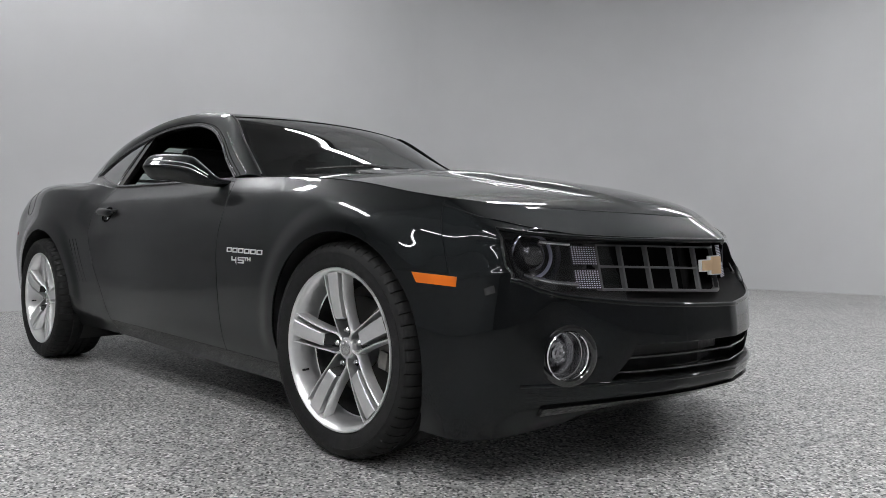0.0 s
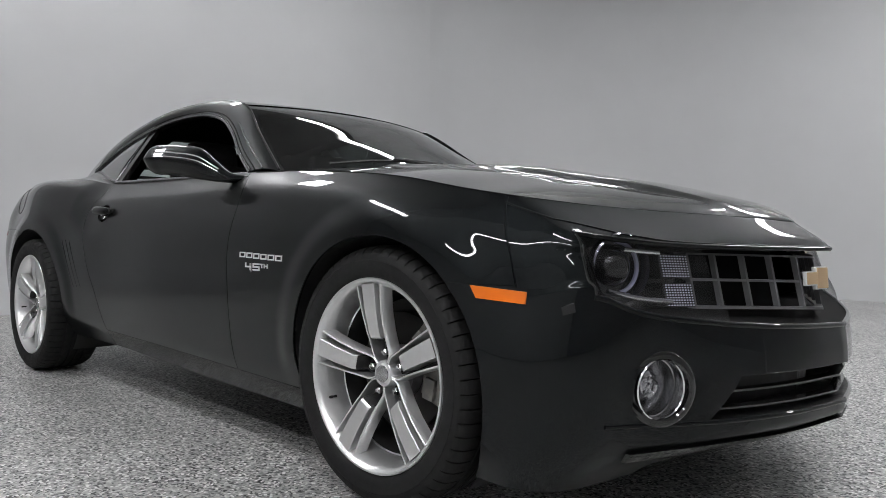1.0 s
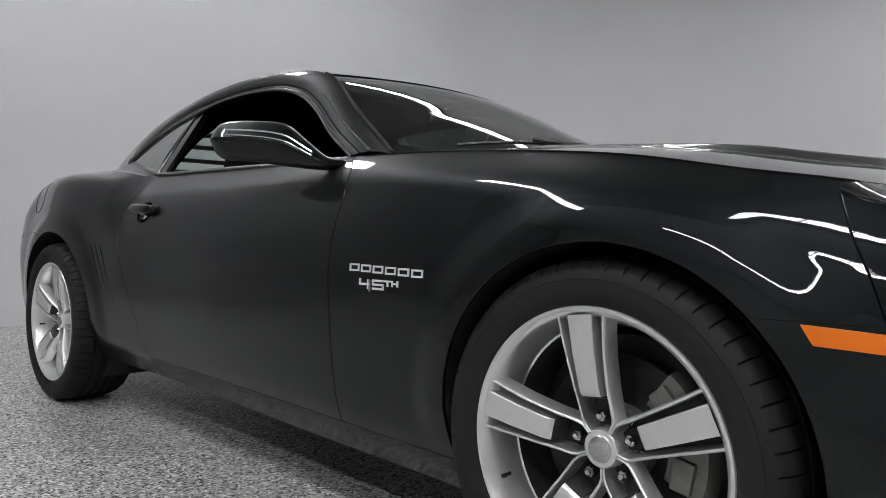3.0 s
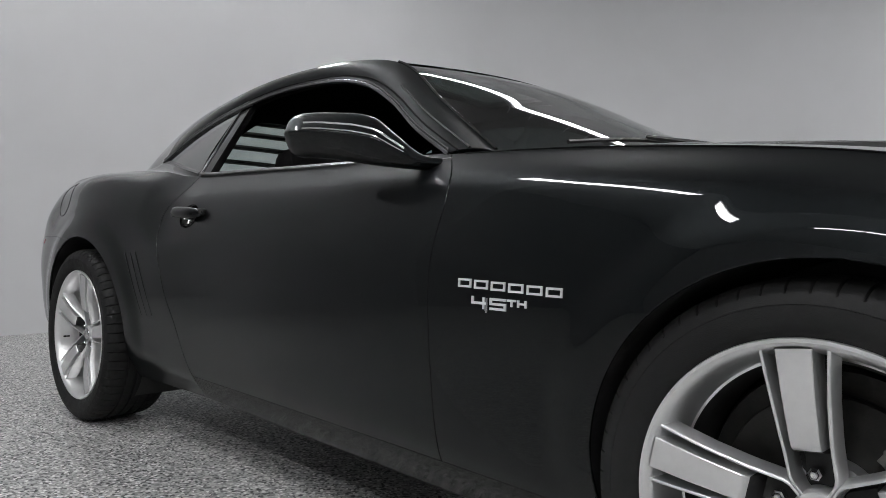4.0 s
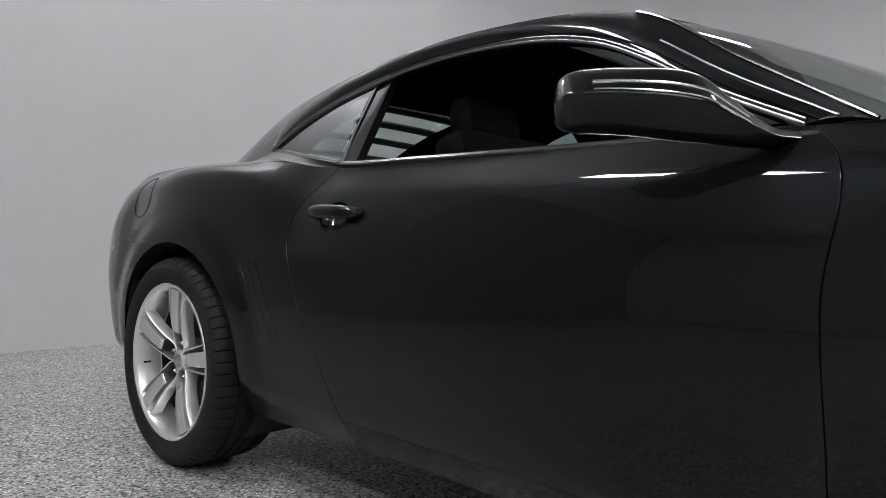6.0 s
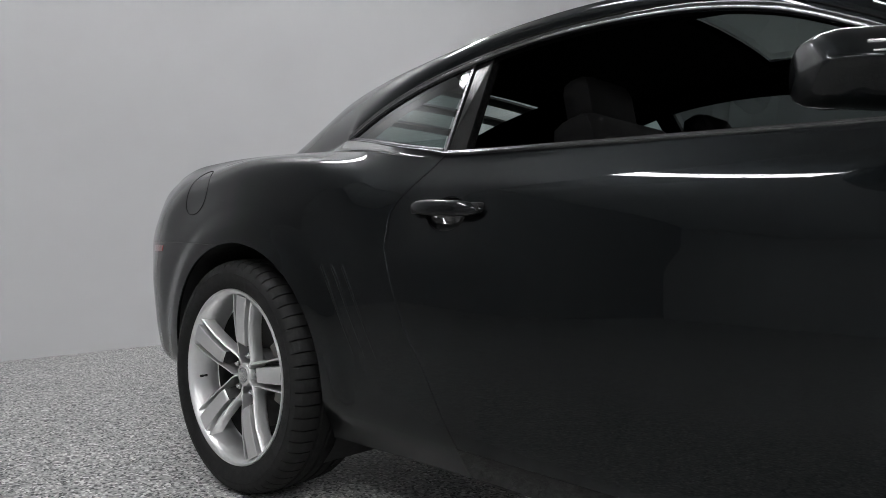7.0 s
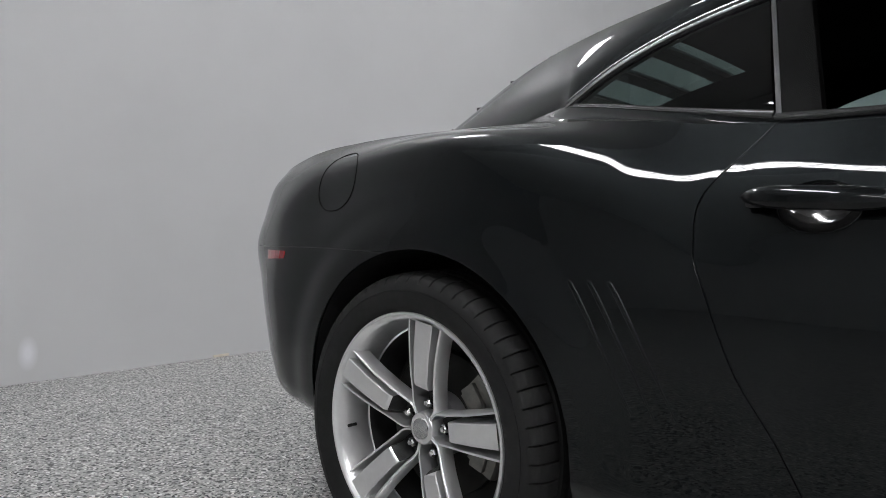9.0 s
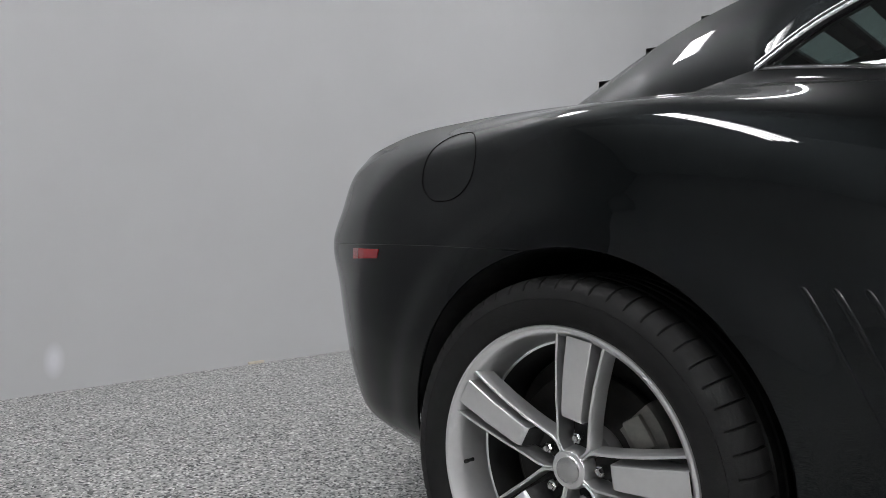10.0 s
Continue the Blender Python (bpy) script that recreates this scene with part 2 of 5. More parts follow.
def studio():
    bm = bmesh.new()
    box(bm, (X1 - X0 + 0.4, Y1 - Y0 + 0.4, 0.2), ((X0 + X1) / 2, (Y0 + Y1) / 2, -0.1))
    tagged(part("floor", bm, FLOOR, None, smooth=False), "grey, black and white flecked epoxy floor", "floor", kind="structure")
    r = 3.0
    # East, south and southern west walls are unseen, toned for the car's reflections.
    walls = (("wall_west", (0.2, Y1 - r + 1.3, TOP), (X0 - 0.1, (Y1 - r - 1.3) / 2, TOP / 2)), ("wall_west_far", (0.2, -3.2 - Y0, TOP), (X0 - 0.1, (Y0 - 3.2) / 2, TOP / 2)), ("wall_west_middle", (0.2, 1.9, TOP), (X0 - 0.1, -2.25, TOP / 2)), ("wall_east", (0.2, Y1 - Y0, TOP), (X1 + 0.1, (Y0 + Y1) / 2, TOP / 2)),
             ("wall_south", (X1 - X0, 0.2, TOP), ((X0 + X1) / 2, Y0 - 0.1, TOP / 2)), ("wall_north", (X1 - X0 - r, 0.2, TOP), ((X0 + r + X1) / 2, Y1 + 0.1, TOP / 2)))
    for name, size, at in walls:
        bm = bmesh.new()
        box(bm, size, at)
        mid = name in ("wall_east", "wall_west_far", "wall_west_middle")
        tagged(part(name, bm, UNSEEN_WALL if mid else WALL, None, smooth=False), "unseen wall added in mid grey to tone the reflections" if mid else "smooth pale grey painted studio wall", "wall", kind="structure")
    bm = bmesh.new()
    pts = np.array([[(X0 + r - r * math.cos(a), Y1 - r + r * math.sin(a), z) for a in np.linspace(0, math.pi / 2, 17)] for z in (0, TOP)])
    sheet(bm, pts)
    tagged(part("wall_corner", bm, WALL, None), "rounded pale grey corner of the studio walls", "wall", kind="structure")
    bm = bmesh.new()
    box(bm, (X1 - X0 + 0.4, Y1 - Y0 + 0.4, 0.2), ((X0 + X1) / 2, (Y0 + Y1) / 2, TOP + 0.1))
    tagged(part("ceiling", bm, CEILING, None, smooth=False), "plain grey painted ceiling", "ceiling", kind="structure")
    # Unseen white reflector, added to brighten the upper door and fender.
    bm = bmesh.new()
    box(bm, (X1 - X0 + .4, -3.6 - Y0 + .2, .056), ((X0 + X1) / 2, (Y0 - 3.6) / 2 - .1, TOP - .032))
    tagged(part("ceiling_reflector_south", bm, CEILING_REFLECTOR, None, smooth=False), "unseen white ceiling reflector added to brighten the car's side", "ceiling", kind="structure")
    # Another unseen reflector, added for a bright reflection in windshield and hood.
    bm = bmesh.new()
    rim = [(X0 - .2, 0.3), (-4.35, 2.3), (-2.5, 4.5), (0.5, 6.0), (X1 + .2, 6.0), (X1 + .2, Y1 + .2), (X0 - .2, Y1 + .2)]
    low, high = ([bm.verts.new((x, y, z)) for x, y in rim] for z in (TOP - .06, TOP - .004))
    bm.faces.new(low[::-1])
    bm.faces.new(high)
    for a, b, c, d in zip(low, low[1:] + low[:1], high[1:] + high[:1], high):
        bm.faces.new([a, b, c, d])
    tagged(part("ceiling_reflector_north", bm, CEILING_REFLECTOR, None, smooth=False), "unseen white ceiling reflector added to brighten the windshield", "ceiling", kind="structure")


studio()


def strip_light(at, length=0.9, tubes=4, gap=0.075, turn=0.0):
    """A hanging light: a white tray with bare tubes, held by two rods from the ceiling."""
    e = tagged(new("ceiling_light"), "white hanging light tray with bright bare tubes", "ceiling light", "hanging lights")
    bm = bmesh.new()
    w = tubes * gap + 0.05
    box(bm, (length + 0.03, w, 0.04), (0, 0, 0.045), bevel=0.008)
    part("tray", bm, TRAY, e, smooth=False)
    for i in range(tubes):
        y = (i - (tubes - 1) / 2) * gap
        bm = bmesh.new()
        tube(bm, [(-length / 2, y, 0), (length / 2, y, 0)], 0.017, 8)
        part("tube", bm, TUBE, e)
    for x in (-length / 3, length / 3):
        bm = bmesh.new()
        tube(bm, [(x, 0, 0.06), (x, 0, TOP - at[2])], 0.004, 6)
        part("rod", bm, TRAY, e)
    e.matrix_basis = pose(*at, 0, 0, turn)
    return e


LAMP_Z = 4.6
first = strip_light((1.12, 1.3, LAMP_Z))
# The four at y near 5 are unseen, added to brighten the far wall.
for x, y in ((2.08, 1.3), (0.42, 5.1), (1.38, 5.1), (3.92, 4.9), (4.88, 4.9)):
    copy_thing(first, pose(x, y, LAMP_Z))
wide = strip_light((0.94, -2.75, LAMP_Z), 0.74, 4, 0.085)
for x, y, turn in ((1.72, -2.75, 0), (2.5, -2.75, 0), (-3.54, -2.04, -60), (-3.15, -2.71, -60), (-2.76, -3.38, -60), (-5.36, 0.15, 70)):
    copy_thing(wide, pose(x, y, LAMP_Z, 0, 0, turn))
slim = strip_light((-3.42, 1.98, LAMP_Z), 0.74, 2, 0.08, 60)
for x, y, turn in ((-3.03, 2.65, 60), (-2.64, 3.32, 60), (-2.25, 3.99, 60)):
    copy_thing(slim, pose(x, y, LAMP_Z, 0, 0, turn))
for k in range(8):
    copy_thing(slim, pose(-0.6 + 0.78 * k, -5.3, LAMP_Z))


# ---- the car: its axes are the world's, front axle at x = 0, right side towards -y ----
AXLE, HUB = -2.852, 0.36
FRONT_ARCH, REAR_ARCH = .016, -2.834
ARCHES = {FRONT_ARCH: (.363, .386), REAR_ARCH: (.390, .382)}
car = tagged(new("car"), "glossy metallic black two-door sports coupe parked on the flecked floor", "car")

# Lines of the body from the chin to the hood and belt edge, station by station from nose to tail: x, half width, height.
LINES = [
    [(.78, 0, .19), (.73, .25, .185), (.64, .50, .165), (.58, .70, .15), (.55, .78, .145), (.47, .86, .145), (.30, .87, .15), (0, .87, .16), (-.42, .83, .175),
     (-.85, .815, .18), (-1.4, .81, .195), (-2, .81, .215), (-2.2, .812, .217), (-2.4, .82, .22), (-2.852, .85, .24), (-3.2, .84, .28), (-3.42, .78, .30), (-3.56, .68, .31), (-3.68, .45, .32), (-3.72, 0, .32)],
    [(0.915, 0, 0.255), (0.863, 0.25, 0.25), (0.756, 0.5, 0.242), (0.632, 0.7, 0.23), (0.595, 0.79, 0.228), (0.495, 0.885, 0.24), (0.3, 0.915, 0.255), (0, 0.915, 0.262), (-0.42, 0.885, 0.262),
     (-.85, .868, .268), (-1.4, .86, .28), (-2, .855, .292), (-2.2, .862, .3), (-2.4, .875, .31), (-2.852, .92, .33), (-3.2, .905, .35), (-3.45, .855, .36), (-3.57, .755, .37), (-3.75, .48, .38), (-3.82, 0, .38)],
    [(0.935, 0, 0.305), (0.884, 0.25, 0.305), (0.778, 0.5, 0.305), (0.658, 0.7, 0.31), (0.62, 0.79, 0.318), (0.505, 0.893, 0.335), (0.32, 0.93, 0.345), (0, 0.935, 0.35), (-0.42, 0.908, 0.35),
     (-.85, .893, .35), (-1.4, .884, .355), (-2, .872, .365), (-2.2, .877, .372), (-2.4, .89, .385), (-2.852, .94, .40), (-3.2, .92, .42), (-3.46, .876, .43), (-3.605, .78, .44), (-3.81, .50, .45), (-3.88, 0, .45)],
    [(0.94, 0, 0.41), (0.888, 0.25, 0.41), (0.782, 0.5, 0.412), (0.668, 0.7, 0.435), (0.632, 0.795, 0.455), (0.51, 0.893, 0.46), (0.335, 0.935, 0.46), (0, 0.945, 0.46), (-0.42, 0.922, 0.455),
     (-.85, .906, .455), (-1.4, .896, .455), (-2, .882, .465), (-2.2, .888, .475), (-2.4, .90, .49), (-2.852, .952, .51), (-3.2, .93, .53), (-3.47, .885, .54), (-3.63, .79, .55), (-3.85, .50, .56), (-3.91, 0, .56)],
    [(0.93, 0, 0.515), (0.877, 0.25, 0.525), (0.776, 0.5, 0.545), (0.668, 0.7, 0.579), (0.625, 0.785, 0.612), (0.505, 0.877, 0.57), (0.335, 0.93, 0.565), (0, 0.948, 0.56), (-0.42, 0.930, 0.56),
     (-.85, .910, .56), (-1.4, .899, .56), (-2, .886, .57), (-2.2, .896, .582), (-2.4, .907, .60), (-2.852, .955, .63), (-3.2, .932, .65), (-3.48, .888, .655), (-3.655, .79, .66), (-3.88, .50, .66), (-3.92, 0, .66)],
    [(0.912, 0, 0.575), (0.857, 0.25, 0.585), (0.758, 0.5, 0.605), (0.663, 0.7, 0.628), (0.607, 0.79, 0.645), (0.49, 0.866, 0.63), (0.335, 0.923, 0.632), (0, 0.95, 0.655), (-0.42, 0.931, 0.68),
     (-.85, .909, .685), (-1.4, .897, .69), (-2, .885, .70), (-2.2, .896, .712), (-2.4, .905, .73), (-2.852, .942, .76), (-3.2, .922, .77), (-3.47, .88, .77), (-3.68, .79, .77), (-3.86, .49, .77), (-3.91, 0, .77)],
    [(0.9, 0, 0.64), (0.83, 0.25, 0.645), (0.726, 0.5, 0.66), (0.64, 0.695, 0.68), (0.587, 0.785, 0.7), (0.47, 0.853, 0.7), (0.31, 0.905, 0.715), (0, 0.938, 0.76), (-0.42, 0.914, 0.79),
     (-.85, .892, .80), (-1.4, .885, .775), (-2, .876, .775), (-2.2, .882, .778), (-2.4, .894, .85), (-2.852, .922, .905), (-3.2, .89, .875), (-3.468, .860, .87), (-3.662, .772, .865), (-3.83, .48, .865), (-3.88, 0, .865)],
    [(0.895, 0, 0.72), (0.805, 0.25, 0.72), (0.698, 0.5, 0.726), (0.617, 0.69, 0.74), (0.562, 0.778, 0.752), (0.45, 0.833, 0.76), (0.29, 0.875, 0.79), (0, 0.895, 0.85), (-0.42, 0.873, 0.89),
     (-.85, .845, .91), (-1.4, .852, .875), (-2, .848, .868), (-2.2, .847, .871), (-2.4, .847, .953), (-2.852, .873, 1.018), (-3.2, .852, .985), (-3.45, .815, .967), (-3.643, .752, .947), (-3.79, .46, .93), (-3.84, 0, .93)],
    [(0.795, 0, 0.798), (0.71, 0.25, 0.808), (0.6, 0.5, 0.817), (0.49, 0.68, 0.83), (0.43, 0.755, 0.84), (0.36, 0.8, 0.852), (0.25, 0.815, 0.87), (0, 0.825, 0.915), (-0.42, 0.8, 0.957),
     (-.85, .791, .976), (-1.4, .78, .985), (-2, .770, 1.0), (-2.2, .769, 1.0), (-2.4, .772, 1.026), (-2.852, .755, 1.056), (-3.2, .752, 1.057), (-3.44, .752, 1.037), (-3.625, .715, 1.0), (-3.75, .43, .975), (-3.80, 0, .975)],
]
BODY = np.array(LINES)
CHORD = np.concatenate([[0], np.cumsum(np.linalg.norm(np.diff(BODY[4, :, :2], axis=0), axis=1))])
LEVELS = np.arange(len(LINES), dtype=float)


def ease(u):
    u = np.clip(u, 0, 1)
    return u * u * (3 - 2 * u)


def ridge(d, s, r):
    """A rounded crest of height 1."""
    return np.exp((r - np.sqrt(d * d + r * r)) / s)


def sculpt(x, z):
    """Pressed relief of the side: a crease under the belt, one over the haunch, and flared wheel arch lips."""
    belt = np.interp(-x, [-.45, -.28, 0, .2, .45, .85, 2.25], [.826, .814, .838, .862, .882, .903, .912])
    haunch = np.interp(-x, [2.1, 2.23, 2.56, 2.78, 3.1, 3.45], [.885, .91, .990, 1.012, 1.005, .985])
    fore = ease((x + 2.36) / .20) * ease((.50 - x) / .12)
    aft = ease((-2.14 - x) / .16) * ease((x + 3.50) / .30)
    out = .0080 * fore * ridge(z - belt, .040, .022) + .0045 * aft * ridge(z - haunch, .050, .030)
    for cx, (hz, rad) in ARCHES.items():
        d = np.hypot(x - cx, z - hz)
        out = out + .010 * (1 - ease((d - rad - .034) / .085)) * ease((z - .26) / .14) * ease((.46 - x) / .14)
    return out


def body(p, v):
    """Points of the right half (with half width positive) at run p along the plan and level v."""
    p, v = np.broadcast_arrays(np.asarray(p, float), np.asarray(v, float))
    shape = p.shape
    p, v = p.ravel(), v.ravel()
    along = np.stack([hermite(CHORD, line, p) for line in BODY], axis=1)
    d = np.diff(along, axis=1)
    t = np.empty_like(along)
    t[:, 1:-1] = (d[:, :-1] + d[:, 1:]) / 2
    t[:, 0], t[:, -1] = d[:, 0], d[:, -1]
    i = np.clip(v.astype(int), 0, len(LEVELS) - 2)
    u = (v - i)[:, None]
    r = np.arange(len(p))
    a, b, ta, tb = along[r, i], along[r, i + 1], t[r, i], t[r, i + 1]
    out = (1 + 2 * u) * (1 - u) ** 2 * a + u * (1 - u) ** 2 * ta + u * u * (3 - 2 * u) * b + u * u * (u - 1) * tb
    out[:, 1] += sculpt(out[:, 0], out[:, 2]) * ease((p - CHORD[4]) / .10) * ease((CHORD[18] - p) / .25)
    return out.reshape(*shape, 3)


SIDE_P = np.linspace(CHORD[4], CHORD[17], 660)


def run_at(x, v):
    """The run at which level v of the side passes x."""
    q = body(SIDE_P, np.full_like(SIDE_P, v))[:, 0]
    return float(np.interp(-x, -q, SIDE_P))


TABLE = body(SIDE_P[None, :], np.linspace(0, len(LEVELS) - 1, 65)[:, None])


def on_side(x, z):
    """Half width of the side at (x, z)."""
    q = np.array([(np.interp(-x, -r[:, 0], r[:, 1]), np.interp(-x, -r[:, 0], r[:, 2])) for r in TABLE])
    return float(np.interp(z, q[:, 1], q[:, 0]))


def solve_side(x, z, p, v):
    """Runs and levels of the points of the side that show at (x, z)."""
    for _ in range(6):
        q = body(p, v)
        e = 1e-3
        jp, jv = (body(p + e, v) - q) / e, (body(p, v + e) - q) / e
        rx, rz = x - q[:, 0], z - q[:, 2]
        det = jp[:, 0] * jv[:, 2] - jv[:, 0] * jp[:, 2]
        det = np.where(abs(det) < 1e-6, 1e-6, det)
        p = p + np.clip((rx * jv[:, 2] - rz * jv[:, 0]) / det, -0.05, 0.05)
        v = np.clip(v + np.clip((jp[:, 0] * rz - jp[:, 2] * rx) / det, -0.5, 0.5), 0, len(LEVELS) - 1.001)
    return p, v


GAPW, GAPV = 0.0022, 0.014
cut_fender = curve([(0, .47), (5, .462), (6, .435), (7, .405), (8, .375)])
cut_door_front = curve([(0, -.79), (3, -.79), (5, -.80), (7, -.79), (8, -.845)])
cut_door_rear = curve([(0, -1.99), (1, -2.0), (2, -2.035), (3, -2.085), (4, -2.15), (5, -2.2), (6, -2.222), (7, -2.215), (8, -2.12)])
cut_grille = curve([(0, .52), (2, .51), (3, .43), (5, .44), (8, .44)])
ROWS_V, ROW_BAND = [], []
for lo, hi, n, band in ((0, 1 - GAPV, 5, "rocker"), (1 - GAPV, 1 + GAPV, 1, "sill_gap"), (1 + GAPV, 2, 5, "low"), (2, 3, 6, "mouth"), (3, 4, 8, "mid"), (4, 5 - GAPV, 8, "lamp"),
                        (5 - GAPV, 5 + GAPV, 1, "high_gap"), (5 + GAPV, 7, 26, "lamp_high"), (7, 8, 20, "shoulder")):
    for k in range(n):
        ROWS_V.append(lo + (hi - lo) * k / n)
        ROW_BAND.append(band)
ROWS_V.append(8.0)
COL_BAND = []
for n, band in ((14, "mouth"), (10, "lamp"), (12, "corner"), (1, "gap_fender"), (40, "fender_fore"), (56, "fender_aft"), (1, "gap_front"), (70, "door"), (1, "gap_rear"), (56, "quarter_fore"), (80, "tail")):
    COL_BAND += [band] * n


def run_row(v):
    """Runs of all columns at level v: the columns follow the shut lines."""
    ps = np.linspace(0, CHORD[4], 200)
    w = body(ps, np.full_like(ps, v))[:, 1]
    marks = [0, float(np.interp(cut_grille(v)[0, 0], w, ps)), CHORD[4]]
    c1 = run_at(cut_fender(v)[0, 0], v)
    c2 = run_at(cut_door_front(v)[0, 0], v)
    c3 = run_at(cut_door_rear(v)[0, 0], v)
    marks += [c1 - GAPW, c1 + GAPW, run_at(0, v), c2 - GAPW, c2 + GAPW, c3 - GAPW, c3 + GAPW, run_at(AXLE, v), CHORD[-1]]
    out = []
    for (a, b), n in zip(zip(marks, marks[1:]), (14, 10, 12, 1, 40, 56, 1, 70, 1, 56, 80)):
        out += [a + (b - a) * k / n for k in range(n)]
    return out + [marks[-1]]


def owner(col, row):
    """Which panel a cell of the body grid belongs to."""
    low = row in ("rocker", "sill_gap", "low", "mouth", "mid", "lamp")
    if col in ("mouth", "lamp"):
        if row in ("lamp", "high_gap", "lamp_high") or (col == "mouth" and row == "mouth"):
            return None
        return "front_fascia"
    if col == "corner":
        return "front_fascia"
    if col == "gap_fender":
        return "front_fascia" if low else "seam"
    if col == "fender_fore":
        return "front_fascia" if low else "seam" if row == "high_gap" else "front_fender"
    if col == "fender_aft":
        return "rocker_panel" if row == "rocker" else "seam" if row == "sill_gap" else "front_fender"
    if col in ("gap_front", "gap_rear"):
        return "rocker_panel" if row == "rocker" else "seam"
    if col == "door":
        return "rocker_panel" if row == "rocker" else "seam" if row == "sill_gap" else "door"
    if col == "quarter_fore":
        return "rear_quarter"
    return "rear_bumper" if low else "seam" if row == "high_gap" else "rear_quarter"


P_GRID = np.array([run_row(v) for v in ROWS_V])
V_GRID = np.repeat(np.array(ROWS_V)[:, None], P_GRID.shape[1], axis=1)
GRID = body(P_GRID, V_GRID)
FOG = (.69, .630, .387, .074)


def punch(grid, ps, vs, dist, push):
    """Removes the cells inside a round opening and draws the cells on its rim out to it."""
    inside = dist(grid) < 0
    i = inside
    cell_all = i[:-1, :-1] & i[1:, :-1] & i[:-1, 1:] & i[1:, 1:]
    rim = np.zeros_like(i)
    some = ~cell_all
    for a, b in ((0, 0), (0, 1), (1, 0), (1, 1)):
        rim[a:a + some.shape[0], b:b + some.shape[1]] |= some
    move = rim & inside
    target = push(grid[move])
    return cell_all, move, target


OPEN = np.zeros((GRID.shape[0] - 1, GRID.shape[1] - 1), bool)
for cx, (HZ, ARCH) in ARCHES.items():
    def away(g):
        return np.hypot(g[..., 0] - cx, g[..., 2] - HZ) - ARCH + np.where(g[..., 1] < 0.5, 10, 0)

    def out_to(q):
        d = np.stack([q[:, 0] - cx, q[:, 2] - HZ], 1)
        d *= ARCH / np.maximum(np.linalg.norm(d, axis=1), 1e-6)[:, None]
        return d + (cx, HZ)

    gone, move, target = punch(GRID, P_GRID, V_GRID, away, out_to)
    p, v = solve_side(target[:, 0], target[:, 1], P_GRID[move], V_GRID[move])
    GRID[move] = body(p, v)
    GRID[move, 0], GRID[move, 2] = target[:, 0], target[:, 1]
    OPEN |= gone


def fog_away(g):
    return np.hypot(g[..., 1] - FOG[1], g[..., 2] - FOG[2]) - FOG[3] + np.where(g[..., 0] < 0.5, 10, 0)


gone, move, _ = punch(GRID, P_GRID, V_GRID, fog_away, lambda q: q)
q = GRID[move]
d = q[:, 1:] - FOG[1:3]
q[:, 1:] = FOG[1:3] + d * (FOG[3] / np.maximum(np.linalg.norm(d, axis=1), 1e-6))[:, None]
GRID[move] = q
OPEN |= gone

# hollow behind the door handle
CUP = (-2.035, .845, .062, .042)


def cup_away(g):
    return np.hypot((g[..., 0] - CUP[0]) / CUP[2], (g[..., 2] - CUP[1]) / CUP[3]) - 1 + np.where(g[..., 1] < 0.5, 10, 0)


gone, move, _ = punch(GRID, P_GRID, V_GRID, cup_away, lambda q: q)
q = GRID[move]
d = np.stack([(q[:, 0] - CUP[0]) / CUP[2], (q[:, 2] - CUP[1]) / CUP[3]], 1)
d /= np.maximum(np.linalg.norm(d, axis=1), 1e-6)[:, None]
tx, tz = CUP[0] + d[:, 0] * CUP[2], CUP[1] + d[:, 1] * CUP[3]
p, v = solve_side(tx, tz, P_GRID[move], V_GRID[move])
GRID[move] = body(p, v)
GRID[move, 0], GRID[move, 2] = tx, tz
OPEN |= gone

PANEL_LABEL = {"front_fascia": "front bumper cover with grille and lamp openings", "seam": "dark shut line", "rocker_panel": "black sill below the door"}


def mirrored(g, side):
    h = g.copy()
    h[..., 1] *= side
    return h


PANELS = {}
NAMES = ("front_fascia", "front_fender", "door", "rear_quarter", "rear_bumper", "rocker_panel", "seam")
for name in NAMES:
    keep = np.array([[owner(c, r) == name for c in COL_BAND] for r in ROW_BAND]) & ~OPEN
    for sides in (((-1, 1),) if name in ("front_fascia", "rear_bumper") else ((-1,), (1,))):
        bm = bmesh.new()
        for side in sides:
            sheet(bm, mirrored(GRID, side), flip=side < 0, keep=keep)
        tidy(bm, 2e-5)
        bm.normal_update()
        if name == "seam":
            for w in bm.verts:
                w.co -= w.normal * 0.004
        else:
            add_lip(bm, 0.006)
        made = part(name, bm, GAP if name == "seam" else SILL if name == "rocker_panel" else PAINT, car, PANEL_LABEL.get(name, ""))
        for side in sides:
            PANELS[name, side] = made

# ---- hood: a crowned sheet between the two body edges, with a raised centre ----
COWL = curve([(0, -.46), (.3, -.50), (.6, -.63), (.78, -.78), (.85, -.80)])


def hood_height(x, w, edge_w, edge_z):
    r = np.clip(w / np.maximum(edge_w, 1e-4), 0, 1)
    crown = 0.060 * (1 - np.exp(-np.clip(0.795 - x, 0, 1) / 0.10))
    z = edge_z + crown * (1 - r ** 2)
    ridge = 0.20 + 0.20 * np.clip((0.75 - x) / 1.2, 0, 1)
    s = np.clip((ridge - w) / 0.05 + 0.5, 0, 1)
    start = np.clip((0.795 - x) / 0.45, 0, 1)
    rise = 0.022 * start * start * (3 - 2 * start) * (1 - 0.5 * np.clip((0.05 - x) / 0.4, 0, 1))
    return z + rise * s * s * (3 - 2 * s)


